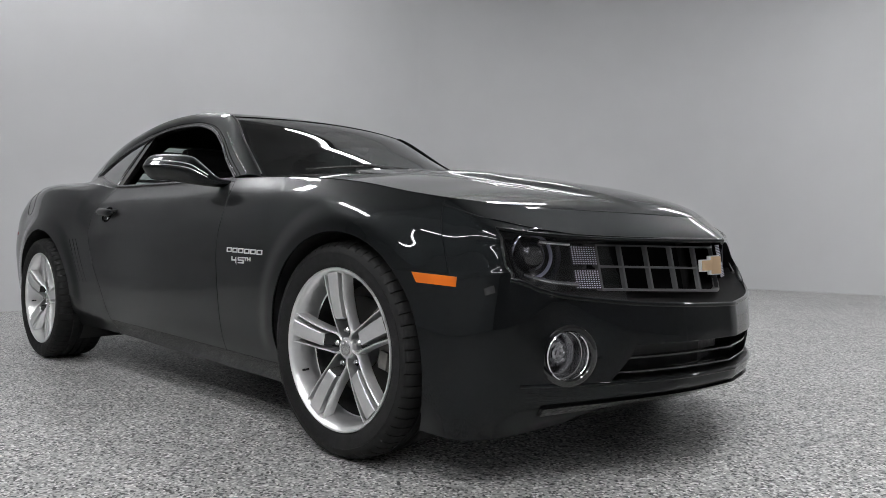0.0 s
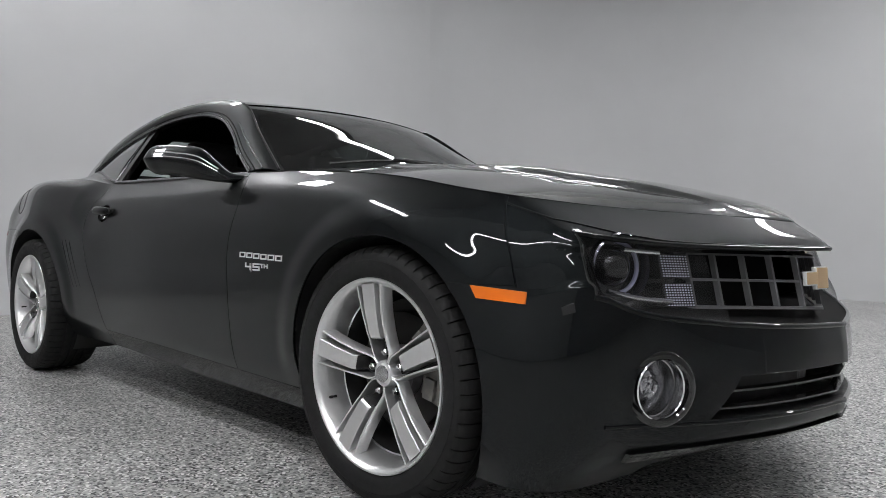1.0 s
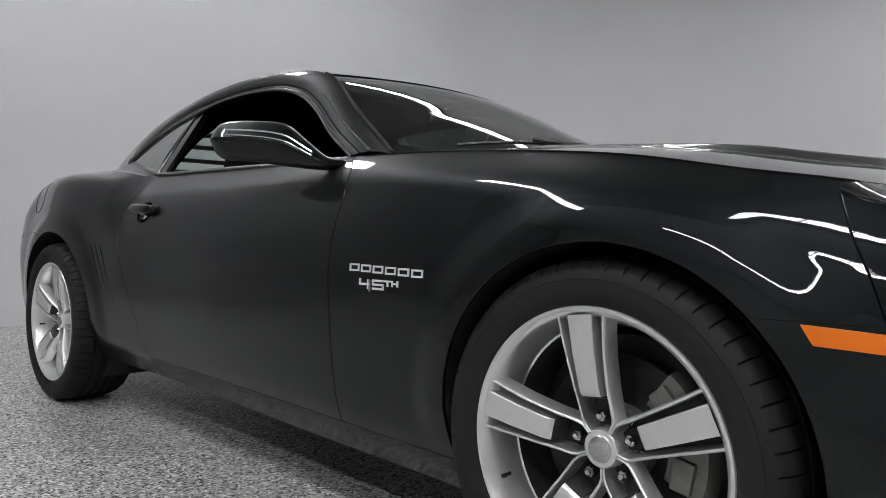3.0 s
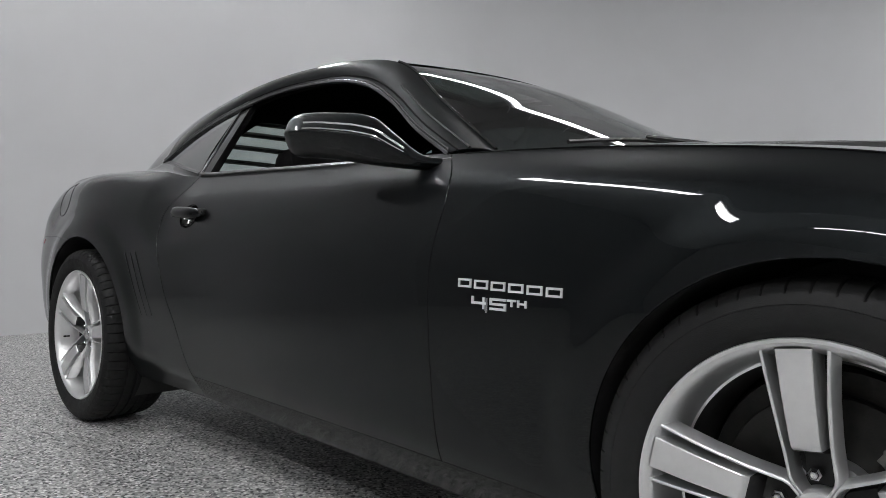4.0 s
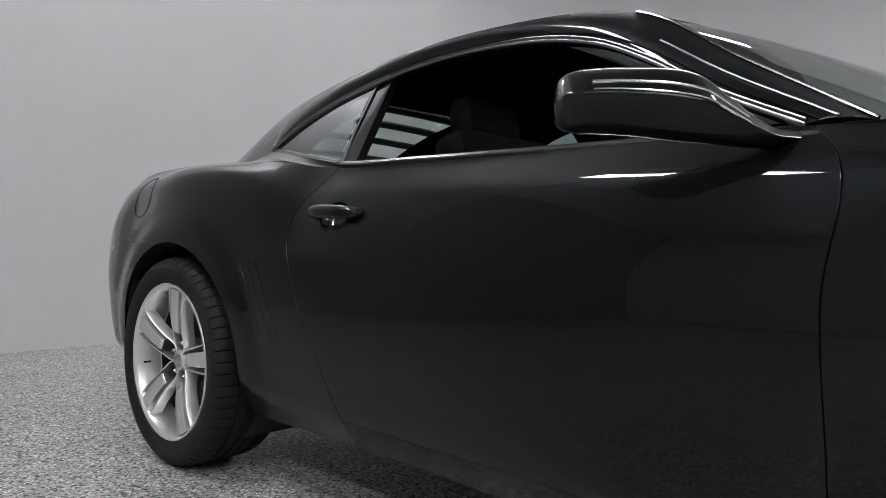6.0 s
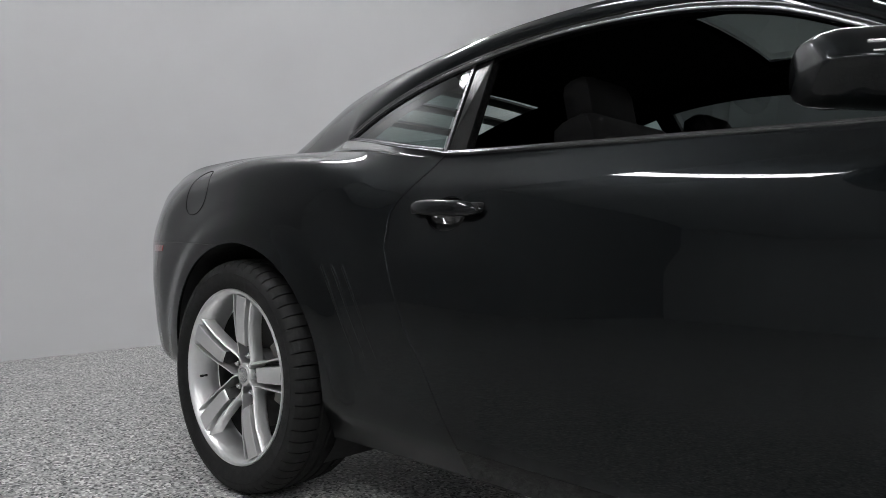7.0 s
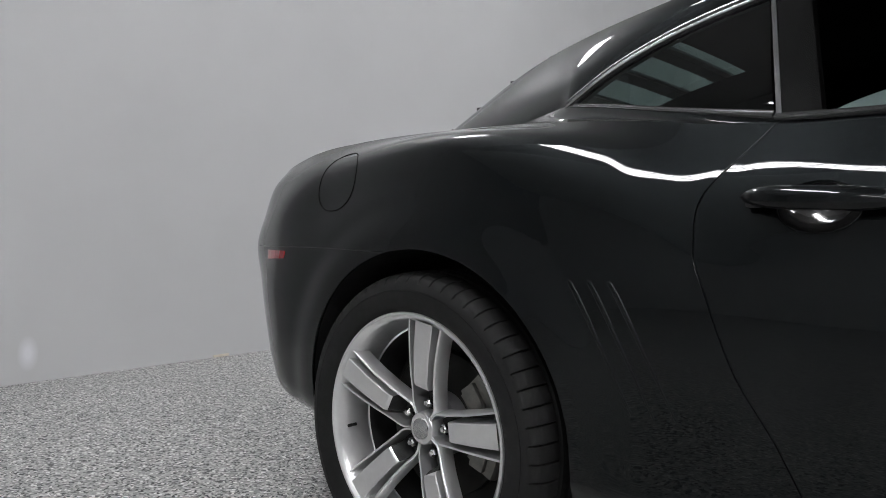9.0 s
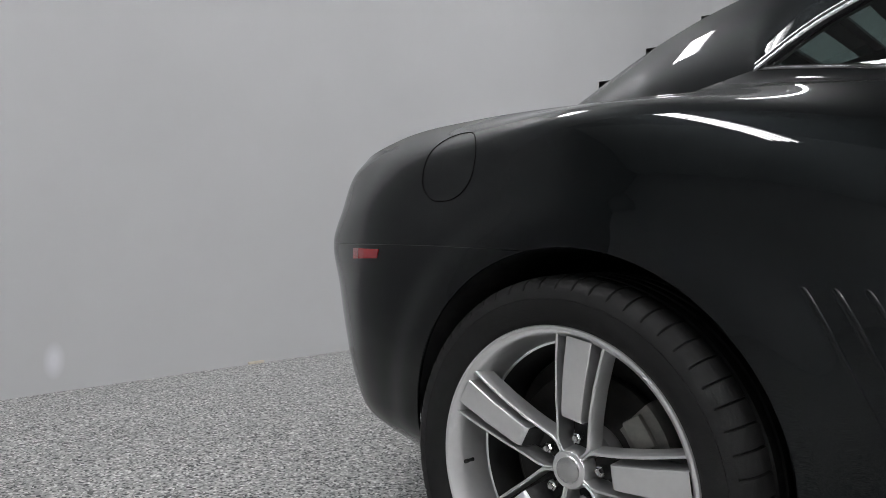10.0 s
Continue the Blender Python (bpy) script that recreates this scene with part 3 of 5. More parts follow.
def hood():
    ps = np.concatenate([np.linspace(0, CHORD[5], 50)[:-1], np.linspace(CHORD[5], run_at(-.80, 8), 70)])
    edge = body(ps, np.full_like(ps, 8.0))
    rs = np.linspace(-1, 1, 81)
    x = np.repeat(edge[:, :1], len(rs), 1)
    w = edge[:, 1:2] * 0.995 * rs[None, :]
    # the rear edge follows the foot of the windshield
    back = COWL(np.abs(w).ravel()).reshape(w.shape)
    x0 = edge[:, 0][:, None]
    f = np.clip((0.1 - x0) / (0.1 + 0.80), 0, 1)
    x = np.where(x0 < 0.1, 0.1 + (back - 0.1) * f, x0)
    ez = np.interp(-x.ravel(), -edge[:, 0], edge[:, 2]).reshape(x.shape)
    z = hood_height(x, np.abs(w), edge[:, 1:2], ez)
    g = np.stack([x, w, z + 0.001], -1)
    bm = bmesh.new()
    sheet(bm, g)
    tidy(bm, 1e-4)
    bm.normal_update()
    if sum(f.normal.z for f in bm.faces) < 0:
        bmesh.ops.reverse_faces(bm, faces=bm.faces)
    add_lip(bm, 0.012)
    part("hood", bm, PAINT, car, "black hood with a raised centre")


hood()
for side in (-1, 1):
    ps = np.linspace(run_at(.40, 8), run_at(-.80, 8), 60)
    edge = mirrored(body(ps, np.full_like(ps, 8.0)), side)
    bm = bmesh.new()
    tube(bm, [tuple(p) for p in edge], .0022, 6)
    part("hood_seam", bm, GAP, car, "dark gap beside the hood")

# ---- greenhouse ----
AA = np.linspace(-1, 1, 49)


def arc(x0, x2, w, z0, z2):
    """A bowed crosswise line: middle and ends."""
    return np.stack([x0 + x2 * AA ** 2, w * AA, z0 + z2 * AA ** 2], -1)


def blend(stops, n):
    """Crosswise lines joined smoothly front to back."""
    a = np.array([s.reshape(-1) for s in stops])
    t = np.concatenate([[0], np.cumsum([np.linalg.norm(stops[i + 1][24] - stops[i][24]) for i in range(len(stops) - 1)])])
    return hermite(t, a, np.linspace(0, t[-1], n)).reshape(n, len(AA), 3)


ws_low = arc(-.46, -.29, .725, .986, -.009)
ws_mid = arc(-.80, -.215, .64, 1.157, -.016)
ws_top = arc(-1.20, -.10, .55, 1.330, -.012)
roof_mid = arc(-1.75, -.02, .55, 1.390, -.018)
roof_back = arc(-2.28, .03, .548, 1.376, -.033)
rear_mid = arc(-2.78, .03, .53, 1.281, -.027)
rear_low = arc(-3.30, .06, .49, 1.052, -.01)
shell = blend([ws_low, ws_mid, ws_top, roof_mid, roof_back, rear_mid, rear_low], 121)
xs_mid = shell[:, 24, 0]
i_top = int(np.argmin(abs(xs_mid + 1.20)))
i_back = int(np.argmin(abs(xs_mid + 2.28)))


def surface(name, g, material, label, lip=0.0, flip=False, lift=0.0):
    bm = bmesh.new()
    sheet(bm, g, flip=flip)
    tidy(bm, 1e-5)
    bm.normal_update()
    if sum(f.normal.z for f in bm.faces) < 0:
        bmesh.ops.reverse_faces(bm, faces=bm.faces)
        bm.normal_update()
    if lift:
        for v in bm.verts:
            v.co += v.normal * lift
    if lip:
        bm.normal_update()
        add_lip(bm, lip)
    return part(name, bm, material, car, label)


surface("windshield", shell[:i_top + 1], WINDSHIELD, "raked clear windshield", lift=-0.004).visible_shadow = False
surface("rear_window", shell[i_back:], WINDSHIELD, "sloping rear window").visible_shadow = False
# the roof, with an opening for the sunroof
roof = shell[i_top:i_back + 1]
hole = (slice(5, 20), slice(10, 39))
keep = np.ones((roof.shape[0] - 1, roof.shape[1] - 1), bool)
keep[hole] = False
bm = bmesh.new()
sheet(bm, roof, keep=keep)
tidy(bm)
bm.normal_update()
if sum(f.normal.z for f in bm.faces) < 0:
    bmesh.ops.reverse_faces(bm, faces=bm.faces)
add_lip(bm, 0.008)
part("roof", bm, PAINT, car, "black roof with a glass sunroof")
surface("sunroof", roof[5:21, 10:40], ROOFGLASS, "tinted glass sunroof panel", lift=-0.004).visible_shadow = False

# side windows' outline, from the pillar's foot over the top to the rear corner
DLO = np.array([(-.86, .786, .982), (-1.04, .722, 1.07), (-1.22, .651, 1.178), (-1.38, .603, 1.254), (-1.54, .575, 1.296), (-1.75, .562, 1.316), (-1.98, .560, 1.313), (-2.2, .570, 1.283),
                (-2.4, .602, 1.226), (-2.52, .642, 1.162), (-2.60, .686, 1.092)])
DT = np.concatenate([[0], np.cumsum(np.linalg.norm(np.diff(DLO, axis=0), axis=1))])
QD = np.linspace(0, 1, 80)
dlo_top = hermite(DT, DLO, QD * DT[-1])
dlo_low = hermite([0, .3, .6, .9, 1], [(-.86, .786, .978), (-1.3, .787, .986), (-1.75, .783, .996), (-2.13, .776, 1.008), (-2.2, .768, 1.018)], np.linspace(0, 1, 40))
sill_rear = hermite([0, .4, .8, 1], [(-2.13, .776, 1.008), (-2.33, .738, 1.042), (-2.52, .698, 1.078), (-2.60, .686, 1.090)], np.linspace(0, 1, 24))
edge_shell = shell[:, 48]


def side_skin(side):
    """Pillars and roof rail: from the glass and roof edge down to the side windows, then on to the body behind them."""
    n = 80
    te = np.concatenate([[0], np.cumsum(np.linalg.norm(np.diff(edge_shell, axis=0), axis=1))])
    # match by x, so that the pillars run straight
    ex = -edge_shell[:, 0]
    upper = []
    for q in dlo_top:
        fore = 0.11 * (1 - ease((-q[0] - 0.76) / 0.95)) - 0.03 * ease((-q[0] - 1.0) / 0.8)
        k = np.interp(-q[0] - fore, ex, te)
        upper.append([np.interp(k, te, edge_shell[:, c]) for c in range(3)])
    upper = np.array(upper)
    tail_top = edge_shell[edge_shell[:, 0] < upper[-1, 0] - 0.005]
    low_tail = np.stack([np.interp(np.linspace(0, 1, len(tail_top)), [0, .35, .7, 1], [-2.60, -2.83, -3.07, -3.30]),
                         np.interp(np.linspace(0, 1, len(tail_top)), [0, .35, .7, 1], [.686, .66, .61, .555]),
                         np.interp(np.linspace(0, 1, len(tail_top)), [0, .35, .7, 1], [1.090, 1.05, 1.022, 1.0])], -1)
    lo = np.concatenate([dlo_top, low_tail])
    hi = np.concatenate([upper, tail_top])
    rows = []
    for k in np.linspace(0, 1, 13):
        mid = lo + (hi - lo) * k
        out = 0.012 * 4 * k * (1 - k) * np.clip(np.linalg.norm(hi - lo, axis=1) / 0.10, 0, 1)
        d = hi - lo
        nrm = np.stack([0 * d[:, 0], np.abs(d[:, 2]) + 1e-6, np.abs(d[:, 1])], -1)
        nrm /= np.linalg.norm(nrm, axis=1)[:, None]
        rows.append(mid + nrm * out[:, None])
    g = mirrored(np.array(rows), side)
    return g, low_tail


for side in (-1, 1):
    g, low_tail = side_skin(side)
    surface("roof_pillar", g, PAINT, "black roof rail and pillars", lip=0.02)
    # the body between the quarter window, the pillar's foot and the haunch
    top = np.concatenate([sill_rear, low_tail[1:]])
    tx = top[:, 0]
    pk = np.array([run_at(max(x, -3.3), 8) for x in tx])
    base = body(pk, np.full_like(pk, 8.0))
    g = np.array([base + (top - base) * k + np.array((0, 0, -0.006)) * math.sin(math.pi * k) for k in np.linspace(0, 1, 9)])
    surface("quarter_shoulder", mirrored(g, side), PAINT, "black shoulder below the quarter window")

# deck
pk = np.linspace(run_at(-3.12, 8), CHORD[-1], 40)
edge = body(pk, np.full_like(pk, 8.0))
g = np.stack([np.repeat(edge[:, :1], 31, 1), edge[:, 1:2] * 0.985 * np.linspace(-1, 1, 31)[None], edge[:, 2:] - 0.014 + 0.014 * (1 - np.linspace(-1, 1, 31)[None] ** 2)], -1)
surface("trunk_lid", g, PAINT, "black trunk lid", lip=0.01)


# ---- wheels: local origin in the rim's face, outside towards -y ----
def dish(r):
    return np.interp(r, [.03, .05, .08, .12, .17, .21, .25], [.036, .034, .027, .016, .007, .003, .001])


def spoke_mesh():
    """A broad plank between two narrow ribs that part round the lug pocket; outside towards -y."""
    bm = bmesh.new()
    rs = np.concatenate([np.linspace(.030, .088, 12), np.linspace(.092, .110, 6), np.linspace(.118, .253, 14)])
    half = np.interp(rs, [.030, .045, .056, .10, .17, .253], [.0215, .0325, .0360, .0375, .0430, .052])
    plank = np.interp(rs, [.03, .09, .15, .253], [.020, .0205, .0225, .0265])
    lift = np.interp(rs, [.03, .088, .092, .097, .104, .118, .18, .253], [.070, .068, .046, .024, .0150, .0110, .0020, -.0015])
    g = []
    for r, h, p, top in zip(rs, half, plank, lift):
        y = dish(r)
        w = .0062
        a = h - w
        p = min(p, a - .005)
        deep = max(y + .050, top + .004)
        prof = [(-h - .0035, y + .040), (-h - .0025, y + .020), (-h, y + .003), (-h + .0012, y + .0008), (-h + .003, y), (-a - .0022, y), (-a - .0006, y + .0012), (-a + .0012, deep), (-p - .0012, deep), (-p, top + .0014), (-p + .0016, top), (0, top - .0006)]
        prof += [(-u, t) for u, t in prof[-2::-1]]
        g.append([(u, t, r) for u, t in prof])
    sheet(bm, np.array(g))
    # dark lug nut recess, with the grooves' shade painted in the same colour
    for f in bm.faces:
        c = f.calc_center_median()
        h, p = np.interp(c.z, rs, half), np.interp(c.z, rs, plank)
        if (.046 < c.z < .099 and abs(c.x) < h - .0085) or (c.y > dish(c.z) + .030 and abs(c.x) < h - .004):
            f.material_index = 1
    bm.normal_update()
    return bm


def tyre_bm(width):
    bm = bmesh.new()
    prof = [(.262, .012), (.268, -.002), (.280, -.010), (.300, -.015), (.318, -.0155), (.3185, -.0145), (.3195, -.0155), (.335, -.012), (.346, -.004), (.352, .006), (.3565, .018), (.3585, .032), (.3595, .045),
            (.3598, .058), (.353, .060), (.353, .068), (.360, .070), (.3605, .098), (.354, .100), (.354, .108), (.3605, .110)]
    prof += [(r, width - .031 - y) for r, y in prof[::-1]]
    n = 960
    a = np.linspace(0, 2 * math.pi, n, endpoint=False)
    pr = np.array(prof)
    rad = np.repeat(pr[:, :1], n, 1)
    slot = (np.arange(n) % 16 == 0)
    for i, (r, y) in enumerate(prof):
        if r > .345 and r < .3599 and (y < .06 or y > width - .031 - .06) and r > .3455:
            rad[i, slot] -= .007
    ring = np.stack([rad * np.cos(a), np.repeat(pr[:, 1:], n, 1), rad * np.sin(a)], -1)
    sheet(bm, ring, wrap=True)
    return bm


SPOKE = None


def wheel(x, side, width, face, phase, calip):
    """A five-spoke alloy wheel with tyre, disc and caliper; face: half width of the rim's face."""
    global SPOKE
    bm = bmesh.new()
    lathe(bm, [(.0, .034), (.025, .034), (.0265, .0355), (.034, .0362), (.037, .040), (.040, .075), (.050, .085), (.075, .08), (.075, .12), (0, .12)], 48)
    hub = part("wheel", bm, ALLOY, car, "silver five-spoke alloy wheel with a low-profile tyre")
    bm = bmesh.new()
    lathe(bm, [(.262, .012), (.2685, .004), (.2705, -.003), (.2685, -.0075), (.263, -.0075), (.258, -.003), (.254, .002), (.250, .010), (.245, .030), (.239, .060), (.235, .082), (.231, .084)], 144)
    part("rim", bm, ALLOY, hub, "silver alloy rim")
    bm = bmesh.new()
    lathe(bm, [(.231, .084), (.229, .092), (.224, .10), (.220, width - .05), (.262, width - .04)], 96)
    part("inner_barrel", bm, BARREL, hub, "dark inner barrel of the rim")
    part("tyre", tyre_bm(width), RUBBER, hub, "black low-profile tyre with slotted shoulder")
    for k in range(5):
        if SPOKE is None:
            SPOKE = part("spoke", spoke_mesh(), [ALLOY, POCKET_SHADE], hub)
            s = SPOKE
        else:
            s = new("spoke", SPOKE.data)
            s.parent = hub
        a = phase + 72 * k
        s.matrix_basis = pose(0, 0, 0, 0, 90 - a, 0)
        bm = bmesh.new()
        lathe(bm, [(0, -.019), (.005, -.019), (.0065, -.017)], 6)
        lathe(bm, [(.0075, -.016), (.0105, -.013), (.0105, .004)], 6)
        n = part("lug_nut", bm, CHROME, hub, "chrome lug nut", smooth=False)
        n.matrix_basis = pose(.060 * math.cos(radians(a)), dish(.06) + .026, .060 * math.sin(radians(a)))
    bm = bmesh.new()
    lathe(bm, [(0, .0290), (.010, .0285), (.019, .0295), (.0235, .0315), (.025, .036)], 40)
    part("center_cap", bm, mottled_cap, hub, "brushed silver centre cap")
    bm = bmesh.new()
    lathe(bm, [(0, -.012), (.004, -.012), (.004, -.002), (.003, 0), (.0045, .012)], 10)
    v = part("valve_stem", bm, PLASTIC, hub, "black valve stem")
    a = radians(phase + 108)
    v.matrix_basis = pose(.243 * math.cos(a), .034, .243 * math.sin(a))
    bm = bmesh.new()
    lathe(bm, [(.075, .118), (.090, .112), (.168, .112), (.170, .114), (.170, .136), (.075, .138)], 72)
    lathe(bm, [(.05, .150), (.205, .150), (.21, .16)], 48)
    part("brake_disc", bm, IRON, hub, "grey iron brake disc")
    bm = bmesh.new()
    lathe(bm, [(.105, .100), (.110, .086), (.150, .080), (.186, .084), (.192, .096), (.192, .150), (.105, .152), (.105, .100)], 14, start=radians(calip - 38), sweep=radians(76))
    box(bm, (.04, .03, .06), (.145 * math.cos(radians(calip + 26)), .086, .145 * math.sin(radians(calip + 26))), Matrix.Rotation(-radians(calip + 26), 4, "Y"), .004)
    box(bm, (.04, .03, .06), (.145 * math.cos(radians(calip - 26)), .086, .145 * math.sin(radians(calip - 26))), Matrix.Rotation(-radians(calip - 26), 4, "Y"), .004)
    part("brake_caliper", bm, CALIPER, hub, "cast grey brake caliper")
    bm = bmesh.new()
    box(bm, (.03, .12, .03), (0, .19, 0), None, .004)
    tube(bm, [(-.1, .16, -.04), (.0, .2, 0), (.12, .2, .1)], .016)
    part("hub_carrier", bm, IRON, hub, "dark suspension arm")
    hub.matrix_basis = pose(x, side * face, HUB, 0, 0, 0 if side < 0 else 180)
    return hub


# Near-black tone for the deep part of the rim.
BARREL = mottled(shader("dark_barrel", rough=0.6, metal=0.3), (0.012, 0.012, 0.012), (0.025, 0.025, 0.025), 30)
mottled_cap = mottled(shader("cap_silver", rough=0.25, metal=0.9), (0.5, 0.5, 0.5), (0.6, 0.6, 0.6), 40)
for side in (-1, 1):
    wheel(0.0, side, .245, .918, 96 if side < 0 else 60, 15)
    wheel(AXLE, side, .275, .932, 80 if side < 0 else 30, 8)


# ---- wheel wells and underside ----
for cx in (FRONT_ARCH, REAR_ARCH):
    for side in (-1, 1):
        bm = bmesh.new()
        a = np.linspace(radians(-42), radians(222), 49)
        hz, rad = ARCHES[cx]
        ys = [on_side(cx + rad * math.cos(t), hz + rad * math.sin(t)) - .010 for t in a]
        g = np.array([[(cx + rr * math.cos(t), side * (y if d == 0 else .52), hz + rr * math.sin(t)) for t, y in zip(a, ys)] for d, rr in ((0, rad + .001), (1, rad + .002), (2, .02))])
        sheet(bm, g)
        part("wheel_well", bm, PLASTIC, car, "black wheel well liner")
bm = bmesh.new()
box(bm, (1.95, 1.56, .06), (-1.42, 0, .235), None, .01)
box(bm, (.26, 1.10, .04), (.37, 0, .225), None, .01)
box(bm, (.75, 1.0, .05), (0, 0, .30), None, .01)
box(bm, (1.0, 1.0, .05), (AXLE, 0, .34), None, .01)
box(bm, (.35, 1.45, .05), (-3.42, 0, .36), None, .01)
part("underbody", bm, PLASTIC, car, "black underbody", smooth=False)


# ---- front end ----
SILVER = shader("bright_badge", (0.85, 0.85, 0.85), 0.3, 0.35, 0.5)

def front_patch(v0, v1, w0, w1, inset, n=8, m=24):
    """A patch of the nose between levels and half widths (negative: right side), set back along x."""
    ps = np.linspace(0, CHORD[5], 260)
    rows = []
    for k in range(n + 1):
        v = v0 + (v1 - v0) * k / n
        ww = body(ps, np.full_like(ps, v))[:, 1]
        s = np.linspace(w0, w1, m + 1)
        p = np.interp(abs(s), ww, ps)
        q = body(p, np.full_like(p, v))
        q[:, 1] = s
        q[:, 0] -= inset
        rows.append(q)
    return np.array(rows)


def slab(name, front, depth, material, label="", parent=car, smooth=True):
    """A plate: a patch and its copy set back by depth along x, closed round the edge."""
    bm = bmesh.new()
    back = front.copy()
    back[..., 0] -= depth
    sheet(bm, front)
    sheet(bm, back, flip=True)
    for a, b in ((front[0], back[0]), (back[-1], front[-1]), (back[:, 0], front[:, 0]), (front[:, -1], back[:, -1])):
        sheet(bm, np.array([a, b]))
    tidy(bm, 1e-6)
    bmesh.ops.recalc_face_normals(bm, faces=bm.faces)
    return part(name, bm, material, parent, label, smooth)


def bezel(name, v0, v1, w, depth, material, label):
    """The walls and back of an opening in the nose."""
    g = front_patch(v0, v1, -w, w, .003, 8, 60)
    b = front_patch(v0 + .05, v1 - .05, -w + .01, w - .01, depth, 8, 60)
    bm = bmesh.new()
    sheet(bm, b)
    for a, c in ((g[0], b[0]), (b[-1], g[-1]), (b[:, 0], g[:, 0]), (g[:, -1], b[:, -1])):
        sheet(bm, np.array([a, c]))
    tidy(bm, 1e-6)
    return part(name, bm, material, car, label, False)


NOSE = curve([(0, .862), (.082, .833), (.163, .798), (.25, .760), (.344, .720), (.43, .682), (.55, .645), (.68, .598), (.775, .535)])


def grille_patch(t0, t1, w0, w1, inset, n=2, m=40):
    """A patch of the pointed grille field: t runs from the opening's lower edge to its upper one."""
    w = np.linspace(w0, w1, m + 1)
    x = NOSE(abs(w))[:, 0] - inset
    lo, hi = .550 + .035 * abs(w), .702 + .02 * abs(w)
    ts = [t0 + (t1 - t0) * k / n for k in range(n + 1)]
    return np.array([np.stack([x + .03 * (.5 - t), w, lo + (hi - lo) * t], -1) for t in ts])


def lamp_recess():
    """Shelf, brow underside and back wall of the opening for grille and headlamps."""
    g = front_patch(4.0, 7.0, -.775, .775, .003, 8, 80)
    b = grille_patch(-.06, 1.06, -.765, .765, .12, 8, 80)
    bm = bmesh.new()
    sheet(bm, b)
    for a, c in ((g[0], b[0]), (b[-1], g[-1]), (b[:, 0], g[:, 0]), (g[:, -1], b[:, -1])):
        sheet(bm, np.array([a, c]))
    tidy(bm, 1e-6)
    part("grille_recess", bm, GAP, car, "black recess behind grille and headlamps", False)


lamp_recess()
bezel("lower_grille_recess", 2.0, 3.0, .52, .13, PLASTIC, "black lower air intake")
# upper grille
grille = slab("grille", grille_patch(.0, .05, -.43, .43, 0), .022, GRILLE, "grey egg-crate front grille")
slab("cross_bar", grille_patch(.49, .535, -.43, .43, .002), .02, GRILLE, parent=grille)
slab("top_bar", grille_patch(.955, .99, -.43, .43, 0), .035, GRILLE, parent=grille)
for w in (-.427, -.344, -.25, -.16, -.07, .07, .16, .25, .344, .427):
    slab("upright_bar", grille_patch(.0, .98, w - .0032, w + .0032, .001, 2, 1), .014, GRILLE, parent=grille)
# lower grille slats
for v in (2.22, 2.62):
    slab("intake_slat", front_patch(v, v + .05, -.505 + .07 * (v - 2), .505 - .07 * (v - 2), .02, 2, 40), .03, GLOSS)
# chin below the lower intake
slab("chin_spoiler", front_patch(.72, 1.0, -.68, .68, -.014, 3, 50), .03, GLOSS, "glossy black chin spoiler")
bm = bmesh.new()
tube(bm, [tuple(p) for p in front_patch(1.93, 1.93, -.76, .76, .002, 1, 60)[0]], .006, 10)
part("intake_edge", bm, PAINT, car, "rounded lower edge of the front intake")
# rounded edge of the bumper below the grille, and thin gaskets round the lamps
bm = bmesh.new()
tube(bm, [tuple(p) for p in front_patch(3.96, 3.96, -.79, .79, .004, 1, 60)[0]], .008, 10)
part("bumper_edge", bm, PAINT, car, "rounded black bumper edge")
bm = bmesh.new()
tube(bm, [tuple(p) for p in front_patch(7.03, 7.03, -.78, .78, .003, 1, 60)[0]], .006, 10)
part("brow_gasket", bm, PAINT, car, "black gasket above lamps and grille")
for side in (-1, 1):
    bm = bmesh.new()
    q = body(np.full(16, CHORD[4]), np.linspace(4, 7, 16))
    q[:, 0] -= .004
    tube(bm, [tuple(p) for p in mirrored(q, side)], .005, 8)
    part("lamp_gasket", bm, GLOSS, car, "black gasket beside the headlamp")
    slab("tow_cover", front_patch(3.74, 3.92, side * .826, side * .843, -.002, 2, 2), .006, GLOSS, "small square cover in the bumper", smooth=False)
for side in (-1, 1):
    ts = np.linspace(0, 1, 40)
    wv = np.interp(ts, [0, .10, .45, 1], [.822, .785, .55, .02])
    vv = np.interp(ts, [0, .10, .28, .45, 1], [7.78, 7.42, 7.22, 7.12, 7.09])
    q = np.array([front_patch(v, v, side * w, side * w + .0001, -.0005, 1, 1)[0, 0] for w, v in zip(wv, vv)])
    bm = bmesh.new()
    tube(bm, [tuple(p) for p in q], .0028, 8)
    part("hood_edge", bm, PAINT, car, "rounded front edge of the hood")
# nose plaque: a plain gold shape with a bright rim
def cross_plate(w, h, w2, h2, thick, back):
    """A plain cross-shaped plate folded along its middle."""
    bm = bmesh.new()
    for k in (-1, 1):
        box(bm, (thick, w / 2, h), (back, k * w / 4, 0), None, .002)
        box(bm, (thick + .002, w2 / 2, h2), (back, k * w2 / 4, 0), None, .002)
    for v in bm.verts:
        v.co.x -= .42 * abs(v.co.y)
    return bm


em = part("emblem", cross_plate(.140, .034, .070, .058, .012, 0), GOLD, car, "plain gold nose badge with bright rim", False)
em.matrix_basis = pose(.880, 0, .640, 0, -4, 0)
part("emblem_rim", cross_plate(.147, .040, .077, .064, .010, -.003), SILVER, em, "bright rim", False)

